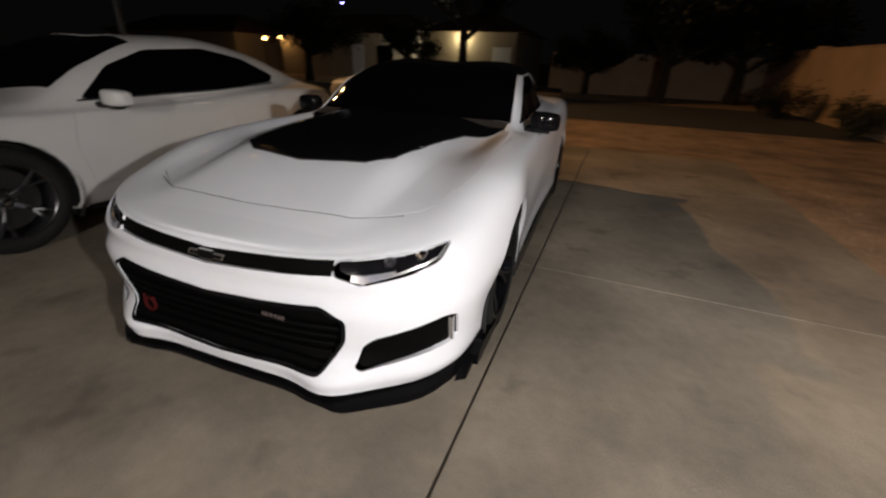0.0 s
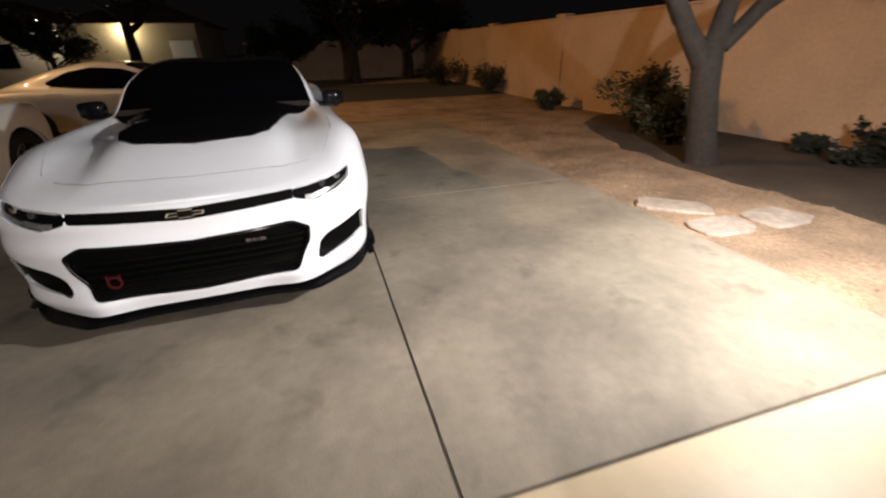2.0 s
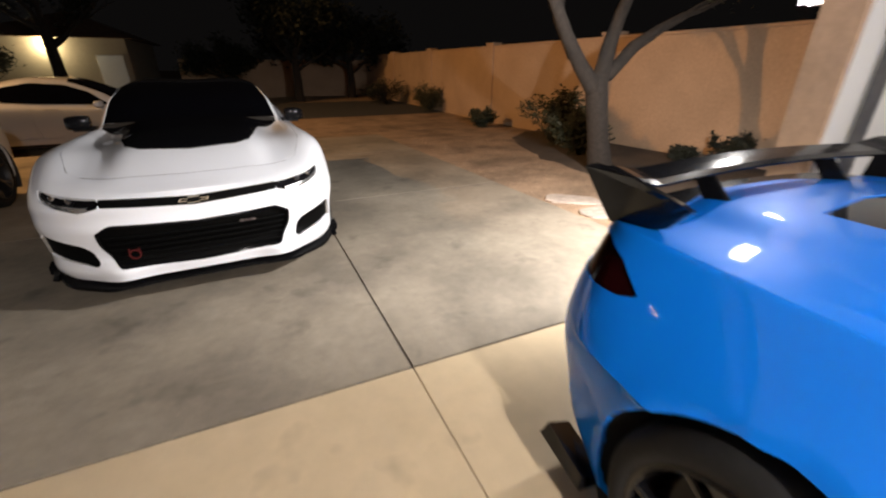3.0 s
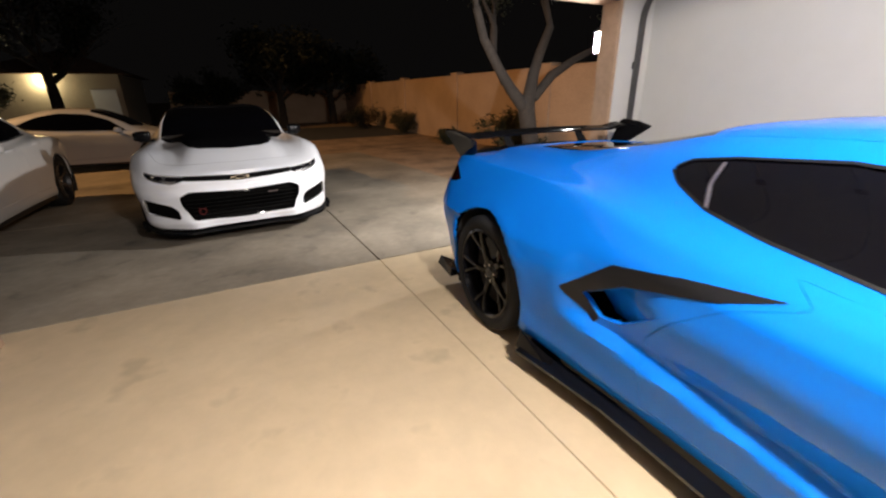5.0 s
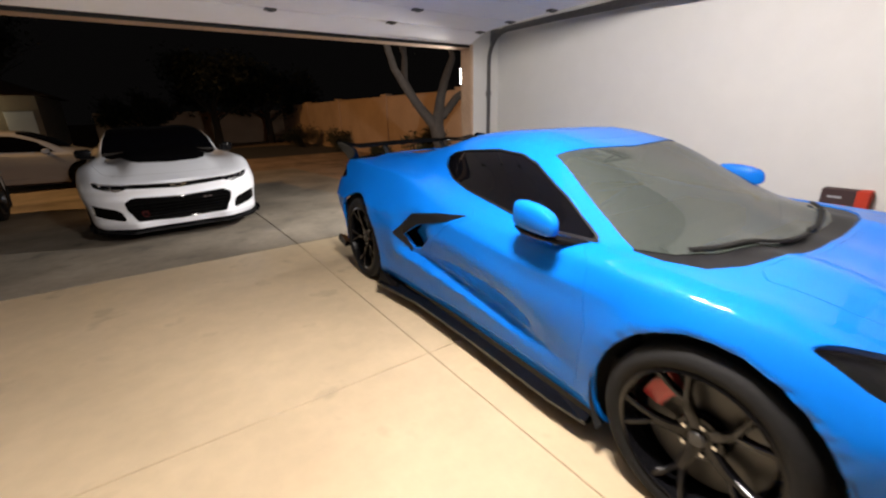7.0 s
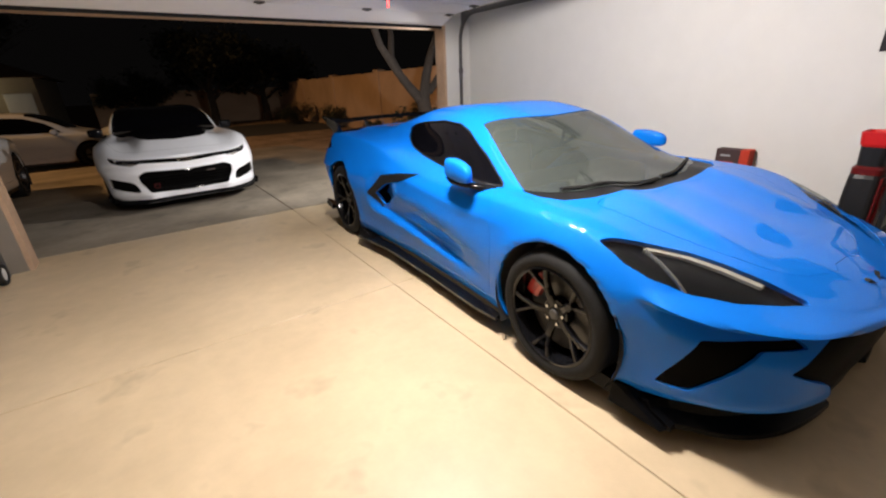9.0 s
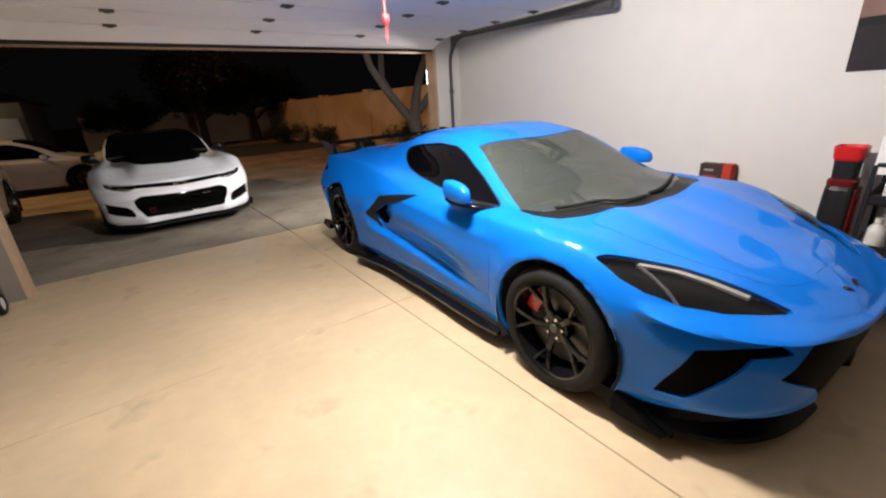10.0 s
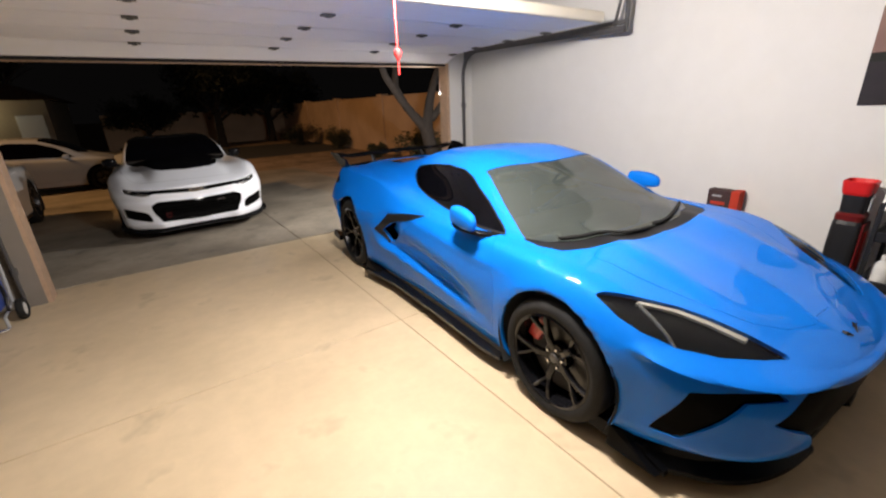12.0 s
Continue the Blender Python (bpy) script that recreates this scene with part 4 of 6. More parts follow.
# ---- blue mid-engined sports car in the garage ----
def make_sports_car(m):
    car = empty("sports_car", m, "bright blue low mid-engined sports car with black trim and rear wing", "car")
    L = 4.63

    def shape(c):
        x, y, z = c
        # twin ridges along the hood
        if .25 < y < 1.35 and z > .5 and x < .62:
            k = step(.25, .6, y) * (1 - step(1.15, 1.35, y))
            c.z += k * (.014 * math.exp(-((x - .40) / .07) ** 2) - .012 * math.exp(-((x - .16) / .14) ** 2))
        # front corner shelf above the side intakes
        if y < .85 and .40 < z < .70 and x > .30:
            zc = .512 + .163 * y if y < .6 else .61
            d = z - zc
            e = math.exp(-(d / .024) ** 2) - .28 * math.exp(-((d - .045) / .018) ** 2) if d > 0 else 1 - step(0, .022, -d) * 1.35 + .35 * step(.022, .12, -d)
            k = (1 - step(.48, .64, y)) * step(.30, .60, x) * e
            c.y -= .034 * k
            c.x += .030 * k
        # door hollow running up to the rear intake
        if 1.3 < y < 3.1 and .26 < z < .80 and x > .6:
            zc = .32 + .092 * (y - 1.4)
            e = math.exp(-((z - zc) / (.10 + .07 * step(1.5, 2.8, y))) ** 2) if z > zc else 1 - step(0, .055, zc - z)
            c.x -= .058 * step(1.45, 2.1, y) * (1 - step(2.95, 3.1, y)) * e
        # flat flank between the rear arch and the haunch edge
        if 3.0 < y < 4.4 and .66 < z < .943 and x > .70:
            k = .75 * step(3.0, 3.4, y) * (1 - step(4.1, 4.4, y))
            c.x += k * (.970 - .19 * (z - .66) / .283 - x)
        # flared lips of the wheel arches
        for ya, za, ra in ((1.02, .327, .375), (3.743, .345, .395)):
            d = math.hypot(y - ya, z - za) - ra
            if x > .6 and z > .2 and 0 <= d < .12:
                c.x += .010 * math.exp(-(d / .06) ** 2)
        # crease above it
        if 1.2 < y < 3.2 and .5 < z < .9 and x > .6:
            zc = .70 + .06 * step(1.5, 2.9, y)
            c.x += .012 * step(1.2, 1.8, y) * (1 - step(2.6, 3.2, y)) * math.exp(-((z - zc) / .04) ** 2)
        return c
    s = half_shell(L, [
        line([(0, 0)], [(0, .26), (.27, .232), (.45, .19), (.7, .14), (4.1, .15), (4.63, .30)], .12, .20),
        line([(0, .78), (.5, .86), (1.0, .90), (1.6, .86), (2.4, .85), (3.0, .88), (3.74, .92), (4.63, .80)], [(0, .255), (.27, .23), (.45, .185), (.7, .14), (4.1, .16), (4.63, .30)], .075, .16, .48, 3.5, .36, 4.2),
        line([(0, .80), (.5, .88), (1.0, .945), (1.6, .91), (2.4, .90), (3.1, .93), (3.74, .955), (4.63, .84)], [(0, .34), (1.0, .33), (2.4, .30), (3.6, .34), (4.63, .45)], .05, .10, .56, 3.0, .36, 4.2),
        line([(0, .83), (.5, .905), (1.0, .955), (1.6, .93), (2.4, .93), (3.1, .955), (3.74, .967), (4.3, .925), (4.63, .81)], [(0, .512), (.24, .551), (.6, .608), (1.0, .61), (2.0, .60), (3.0, .62), (3.74, .66), (4.63, .66)], .045, .075, .72, 2.4, .32, 4.2),
        line([(0, .74), (.4, .82), (.8, .875), (1.1, .895), (1.6, .885), (2.1, .87), (2.6, .86), (3.0, .83), (3.4, .79), (3.74, .78), (4.3, .775), (4.63, .72)],
             [(0, .535), (.3, .63), (.6, .715), (1.0, .795), (1.5, .80), (2.1, .79), (2.6, .82), (3.0, .89), (3.4, .93), (3.74, .943), (4.3, .946), (4.63, .925)], .08, .10, .82, 2.2, .32, 4.0),
        line([(0, .66), (.4, .73), (.8, .79), (1.1, .83), (1.6, .835), (2.1, .83), (2.6, .82), (3.0, .80), (3.4, .772), (3.74, .764), (4.3, .759), (4.63, .705)],
             [(0, .547), (.3, .646), (.6, .731), (1.0, .819), (1.5, .829), (2.1, .825), (2.6, .86), (3.0, .912), (3.4, .937), (3.74, .948), (4.3, .951), (4.63, .929)], .095, .10, .79, 2.3, .34, 3.6),
        line([(0, .56), (.5, .64), (1.0, .72), (1.35, .765), (1.7, .775), (2.1, .77), (2.6, .735), (3.0, .66), (3.3, .60), (3.8, .58), (4.63, .54)],
             [(0, .555), (.3, .655), (.6, .735), (1.0, .822), (1.35, .834), (1.7, .846), (2.1, .865), (2.6, .91), (3.0, .955), (3.3, .968), (3.8, .968), (4.63, .942)], .11, .10, .85, 2.0, .45, 2.5),
        line([(0, .32), (.6, .40), (1.1, .52), (1.35, .69), (1.65, .655), (2.0, .57), (2.35, .525), (2.75, .50), (3.2, .455), (3.7, .42), (4.63, .40)],
             [(0, .565), (.08, .600), (.2, .640), (.35, .680), (.6, .745), (1.1, .845), (1.35, .848), (1.65, .953), (2.0, 1.125), (2.35, 1.185), (2.75, 1.17), (3.2, 1.09), (3.7, 1.015), (4.3, .985), (4.63, .95)], .12, .10, .85, 1.9, .45, 2.5),
        line([(0, 0)], [(0, .57), (.08, .606), (.2, .645), (.35, .684), (.6, .745), (1.0, .828), (1.10, .848), (1.6, 1.035), (2.0, 1.175), (2.35, 1.235), (2.75, 1.22), (3.2, 1.13), (3.7, 1.04), (4.3, .995), (4.63, .955)], .125, .10),
    ], 190, (2, 5, 15, 13, 3, 7, 10, 9), shape, (24, 38, .32, .60, .05))
    from mathutils.bvhtree import BVHTree
    tree = BVHTree.FromBMesh(s)
    FA, RA, WF, WR = 1.02, 3.743, .327, .345
    liners = [arch_and_liner(s, FA, WF, .375, .58), arch_and_liner(s, RA, WR, .395, .55)]
    front = lambda c, n: n.y < 0.3 and c.y < 0.9
    up = lambda c, n: n.z > 0.10
    side = lambda c, n: n.x > 0.12 and c.x > 0.3
    rear = lambda c, n: n.y > .25 and c.y > 4.0
    duct = carve_turned(s, -45, rounded([(.985, .265), (.955, .33), (.873, .497), (.72, .513), (.564, .516), (.522, .482), (.677, .478), (.75, .40), (.885, .278)], .012), "y", lambda c, n: n.y < .2 and c.y < .3)
    mouth = carve(s, rounded([(0, .50), (.30, .505), (.49, .512), (.54, .475), (.65, .40), (.58, .365), (.50, .335), (.475, .29), (.46, .20), (0, .165)], .012), "y", front)
    lampp = carve(s, rounded([(.885, .83), (.885, .70), (.865, .596), (.805, .478), (.70, .365), (.56, .275), (.455, .225), (.445, .24), (.494, .356), (.557, .484), (.626, .593), (.742, .707), (.82, .78)], .02), "z", up)
    frunk = carve(s, rounded([(0, .268), (.085, .268), (.10, .248), (.15, .251), (.30, .295), (.42, .385), (.50, .52), (.62, .80), (.655, 1.02), (.56, 1.062), (.37, 1.018), (0, 1.008)], .03), "z", up)
    cowl = carve(s, [(0, 1.028), (.38, 1.040), (.60, 1.095), (.71, 1.165), (.752, 1.29), (.752, 1.415), (.738, 1.42), (.68, 1.29), (.55, 1.20), (.30, 1.115), (0, 1.10)], "z", up)
    screen = carve(s, [(0, 1.10), (.30, 1.115), (.55, 1.20), (.68, 1.29), (.738, 1.42), (.708, 1.503), (.683, 1.579), (.657, 1.665), (.625, 1.765), (.588, 1.88), (.548, 2.005), (.43, 1.975), (.25, 1.945), (0, 1.93)], "z", up)
    roof = carve(s, [(0, 2.06), (.28, 2.075), (.515, 2.12), (.49, 2.5), (.47, 2.82), (.25, 2.86), (0, 2.87)], "z", up)
    hatch = carve(s, [(0, 2.93), (.25, 2.92), (.44, 2.88), (.41, 3.3), (.36, 3.75), (.30, 4.10), (0, 4.14)], "z", up)
    win = carve(s, rounded([(1.54, .838), (1.68, .912), (1.80, .979), (1.925, 1.036), (2.055, 1.096), (2.19, 1.133), (2.40, 1.144), (2.70, 1.120), (2.86, 1.094), (2.925, 1.058), (2.86, 1.01), (2.70, .952), (2.49, .914), (2.31, .892), (2.15, .872), (1.99, .850), (1.75, .838)], .03), "x", lambda c, n: n.x > 0.08 and c.x > 0.35)
    scoop = carve(s, rounded([(2.33, .81), (2.60, .778), (2.86, .732), (3.085, .56), (2.925, .445), (2.905, .475), (2.985, .565), (2.79, .672), (2.476, .752)], .012), "x", side)
    pocket = carve(s, rounded([(2.476, .748), (2.79, .668), (2.98, .565), (2.90, .478), (2.80, .50), (2.62, .63)], .015), "x", side)
    door = carve(s, rounded([(1.50, .225), (1.46, .55), (1.50, .80), (1.60, .845), (2.20, .845), (2.36, .86), (2.28, .81), (2.45, .742), (2.60, .62), (2.70, .50), (2.66, .225)], .02), "x", side)
    tail = carve(s, rounded([(4.60, .79), (4.60, .895), (4.37, .91), (4.27, .885), (4.165, .828), (4.22, .808), (4.33, .795)], .012), "x", lambda c, n: c.y > 4.05 and c.x > .40 and n.z < .75)
    vent = carve(s, rounded([(.62, .33), (.80, .40), (.80, .56), (.70, .60), (.56, .42)], .02), "y", rear)
    lower = carve(s, rounded([(0, .24), (.55, .26), (.50, .46), (0, .50)], .02), "y", rear)
    for b, d in ((frunk, .01), (door, .01), (roof, .008)):
        shrink(b, .0022), flange(b, d)
    for b in (screen, hatch, win):
        push(b, -.004), flange(b, .006)
    flange(s, .02)
    whole("body", s, "blue_paint", car, "glossy bright blue body")
    whole("front_lid", frunk, "blue_paint", car)
    whole("roof_panel", roof, "blue_paint", car)
    whole("windshield", screen, "glass_screen", car, "windshield with a grey-green reflection put into its tint")
    whole("engine_window", hatch, "glass_dark", car, "black rear engine window")
    both("side_window", win, "glass_dark", car, "black tinted window")
    both("door", door, "blue_paint", car)
    push(scoop, .004), flange(scoop, .03)
    both("intake_blade", scoop, "black_satin", car, "black boomerang-shaped intake trim")
    back = pocket.copy()
    push(back, -.13, (1, 0, 0))
    both("intake_mouth", back, "under", car, "", False)
    for v in pocket.verts:
        v.co.x -= .10 * step(2.62, 2.98, v.co.y)
    both("side_intake", pocket, "blue_paint", car, "recessed side intake")
    push(tail, -.006), flange(tail, .012)
    both("tail_lamp", tail, "smoked_lens", car, "dark red smoked tail lamp")
    push(vent, -.05, (0, 1, 0)), push(lower, -.04, (0, 1, 0))
    both("rear_vent", vent, "grille", car)
    whole("rear_diffuser", lower, "black_satin", car, "black rear diffuser")
    push(duct, .02, (0, 1, 0))
    both("front_duct", duct, "grille", car, "black front brake duct")
    push(mouth, .03, (0, 1, 0))
    whole("front_grille", mouth, "grille", car, "black lower front grille")
    # head lamps
    bowl = lampp.copy()
    push(bowl, -.035)
    hl = both("headlight", bowl, "lamp_bowl", car, "dark swept-back headlight")
    lens = lampp
    push(lens, -.003), flange(lens, .004)
    part("lens", mirrored(lens), "lens_clear", hl[1]), part("lens", lens, "lens_clear", hl[0])
    for k, sgn in enumerate((1, -1)):
        def strip_at(pts, w, mt, nm, lab):
            b = bmesh.new()
            pr = None
            for (x, y), (x2, y2) in zip(pts, pts[1:] + [pts[-1]]):
                z = top_z(tree, x, y) - .016
                q = [b.verts.new((sgn * (x - w), y, z)), b.verts.new((sgn * (x + w), y, z - .002)), b.verts.new((sgn * (x + w), y, z - .014)), b.verts.new((sgn * (x - w), y, z - .014))]
                if pr:
                    for i in range(4):
                        b.faces.new((pr[i], pr[(i + 1) % 4], q[(i + 1) % 4], q[i]))
                pr = q
            bmesh.ops.recalc_face_normals(b, faces=b.faces)
            part(nm, b, mt, hl[k], lab, True)
        strip_at([(.758, .695), (.775, .61), (.79, .54), (.803, .478)], .006, "lamp_inner", "running_light", "pale running-light strip")
        strip_at([(.756, .70), (.700, .655), (.640, .593), (.572, .484), (.513, .36)], .014, "lamp_pale", "lamp_brow", "pale upper strip of the lamp")
    # nose emblem: two crossed dark flags
    z_e = .575
    for sgn in (1, -1):
        fl = loft([[(sgn * .002, y - .003, z - .010), (sgn * .058, y + .020, z + .024), (sgn * .066, y + .022, z + .014), (sgn * .022, y + .004, z - .016)] for y, z in ((plan_y(tree, .03, z_e) - .004, z_e), (plan_y(tree, .03, z_e) + .012, z_e))])
        part("emblem", fl, "black_satin", car, "small dark crossed-flag emblem")
    # splitter with winglets, skirts, wing
    spl = bmesh.new()
    pr = None
    for k in range(-26, 27):
        t = k / 26
        x = .89 * t
        yf = plan_y(tree, min(.84, abs(x)), .28) + .045
        yf = max(yf, .0) + (.03 if abs(t) < .25 else 0)
        zt = .245 - .085 * step(.62, .86, abs(x))
        q = [spl.verts.new((x, yf, .085)), spl.verts.new((x, yf + .004, .105)), spl.verts.new((x, yf + .085, .135)), spl.verts.new((x, yf + .105, zt)), spl.verts.new((x, yf + .4, zt)), spl.verts.new((x, yf + .4, .085))]
        if pr:
            for i in range(6):
                spl.faces.new((pr[i], pr[(i + 1) % 6], q[(i + 1) % 6], q[i]))
        else:
            spl.faces.new(q)
        pr = q
    spl.faces.new(pr)
    bmesh.ops.recalc_face_normals(spl, faces=spl.faces)
    part("front_splitter", spl, "splitter_black", car, "glossy black front splitter")
    for sgn in (1, -1):
        fin = loft([[(sgn * .88, .42, .09), (sgn * .88, .66, .09), (sgn * .875, .655, .185), (sgn * .865, .60, .185), (sgn * .875, .48, .115)],
                    [(sgn * .925, .43, .09), (sgn * .935, .66, .09), (sgn * .915, .655, .18), (sgn * .905, .60, .18), (sgn * .92, .48, .11)]])
        part("splitter_winglet", fin, "splitter_black", car, smooth=False)
        sk = loft([[(sgn * (x - .08), y, .10), (sgn * (x + .06 + e), y, .095), (sgn * (x + .065 + e), y, .115), (sgn * (x + .01), y, .135), (sgn * (x - .01), y, .22), (sgn * (x - .08), y, .22)]
                   for x, y, e in ((.88, 1.42, -.02), (.875, 1.60, .0), (.865, 2.2, .0), (.865, 2.8, .01), (.885, 3.10, .03), (.90, 3.30, .045))])
        part("side_skirt", sk, "carbon", car, "glossy black side skirt", False)
        kick = loft([[(sgn * .86, 3.12, .11), (sgn * .955, 3.12, .11), (sgn * .93, 3.12, .15)], [(sgn * .87, 3.33, .11), (sgn * .985, 3.33, .11), (sgn * .96, 3.33, .20)]])
        part("skirt_winglet", kick, "carbon", car, smooth=False)
        ext = loft([[(sgn * .84, 4.13, .17), (sgn * .955, 4.14, .17), (sgn * .945, 4.15, .22)], [(sgn * .82, 4.36, .19), (sgn * .945, 4.36, .19), (sgn * .93, 4.34, .25)]])
        part("rear_winglet", ext, "carbon", car, smooth=False)
    wing = loft([[(x, yc + dy, zz + dz) for dy, dz in ((-.045, .0), (-.02, .010), (.02, .018), (.066, .026), (.068, .019), (.025, .006), (-.01, -.006), (-.042, -.008))]
                 for x, yc, zz in [(q, 4.44 - .05 * (q / .72) ** 2, 1.058 - .012 * (q / .72) ** 2 + .03 * step(.60, .76, abs(q))) for q in np.linspace(-.76, .76, 33)]])
    wg = part("rear_wing", wing, "wing_black", car, "glossy black raised rear wing", False)
    for sgn in (1, -1):
        endp = loft([[(sgn * (x + o), y, z) for o, y, z in ((.70, 4.24, .968), (.69, 4.34, .925), (.70, 4.44, .925), (.76, 4.45, 1.02), (.815, 4.455, 1.105), (.815, 4.42, 1.12), (.815, 4.28, 1.11), (.80, 4.14, 1.078), (.76, 4.14, 1.055))] for x in (0, .008, .016)])
        part("wing_endplate", endp, "wing_black", wg, smooth=False)
        post = loft([[(sgn * x, 4.30, .95), (sgn * x, 4.40, .95), (sgn * x, 4.485, 1.062), (sgn * x, 4.41, 1.055)] for x in (.33, .345)])
        part("wing_upright", post, "wing_black", wg, smooth=False)
    lip = loft([[(x, 4.42, .955 - .03 * (x / .8) ** 2), (x, 4.52 - .04 * (x / .8) ** 2, .968 - .04 * (x / .8) ** 2), (x, 4.535 - .04 * (x / .8) ** 2, .945 - .04 * (x / .8) ** 2), (x, 4.46, .915)] for x in np.linspace(-.66, .66, 15)])
    part("tail_lip", lip, "black_gloss", car, smooth=False)
    for b in liners:
        both("wheel_liner", b, "under", car)
    whole("underbody", inner_tub(.04, L, .86, .30, 1.30, 3.3), "under", car, "black underbody", False)
    for y, r, wd, rr, n in ((FA, WF, .245, .250, 5), (RA, WR, .305, .262, 5)):
        for sgn in (1, -1):
            make_wheel(car, .942, y, r, wd, rr, sgn, n, .078, "rim_black", "red_paint", (2.55 if y < 2 else .6) if sgn < 0 else (.6 if y < 2 else 2.55), .12)
    def squircle(x, y, z, rx, rz, n=20, p=3.2):
        return [(x + rx * math.copysign(abs(math.cos(a)) ** (2 / p), math.cos(a)), y, z + rz * math.copysign(abs(math.sin(a)) ** (2 / p), math.sin(a))) for a in [2 * math.pi * k / n for k in range(n)]]
    for sgn in (1, -1):
        cap = loft([squircle(sgn * x, y, z, rx, rz) for y, x, z, rx, rz in ((1.872, .914, .930, .030, .046), (1.864, .914, .929, .037, .055), (1.82, .919, .928, .040, .061), (1.76, .927, .926, .040, .061), (1.70, .934, .922, .037, .056), (1.655, .939, .916, .031, .047), (1.632, .942, .911, .021, .034), (1.622, .943, .909, .010, .016))])
        mir = part("mirror", cap, "blue_paint", car, "blue door mirror on a black stalk", True)
        arm = loft([squircle(sgn * x, y, z, rx, rz, 12, 2.4) for x, y, z, rx, rz in ((.745, 1.56, .818, .035, .016), (.80, 1.60, .826, .035, .016), (.87, 1.655, .842, .035, .016), (.915, 1.73, .852, .034, .014), (.925, 1.81, .858, .030, .014), (.922, 1.858, .870, .024, .012))])
        part("mirror_arm", arm, "black_gloss", mir, "", True)
        part("mirror_glass", loft([squircle(sgn * .914, 1.871, .930, .027, .043), squircle(sgn * .914, 1.875, .930, .026, .042)]), "mirror", mir)
    for sgn in (1, -1):
        wp = loft([oval(6, x, 1.10 + .19 * (abs(x) / .66) ** 2 + (.015 if sgn > 0 else .0), top_z(tree, abs(x), 1.10 + .19 * (abs(x) / .66) ** 2 + (.015 if sgn > 0 else .0)) + .007, 0, .012, .007) for x in (np.linspace(.03, .62, 10) * sgn)])
        part("wiper", wp, "rubber", car, "black wiper")
    push(cowl, -.008), flange(cowl, .01)
    whole("cowl", cowl, "black_satin", car, "black plastic cowl under the windshield")
    trim = stroke(tree, [(1.55, .842), (1.75, .840), (1.99, .852), (2.15, .874), (2.31, .894), (2.49, .916), (2.70, .954), (2.86, 1.012), (2.92, 1.056), (2.86, 1.092), (2.70, 1.118), (2.40, 1.142), (2.19, 1.131), (2.055, 1.094), (1.925, 1.034), (1.80, .977), (1.68, .910), (1.56, .850)], "x", .008, .003, -1, 110)
    both("window_trim", trim, "black_satin", car)
    pil = stroke(tree, [(2.70, .955), (2.735, 1.03), (2.73, 1.10)], "x", .012, .002, -1, 10)
    both("window_divider", pil, "chrome", car)
    for x in (-.34, .34):
        seat(car, x, 2.45, .24)
    part("dashboard", box(-.66, 1.55, .62, .66, 1.95, .80, .06), "cabin", car)
    for sgn in (1, -1):
        ml = box(sgn * .60 - .06, 4.44, .60, sgn * .60 + .06, 4.535, .615, .004)
        part("rear_marker", ml, "red_lens", car)
    return car


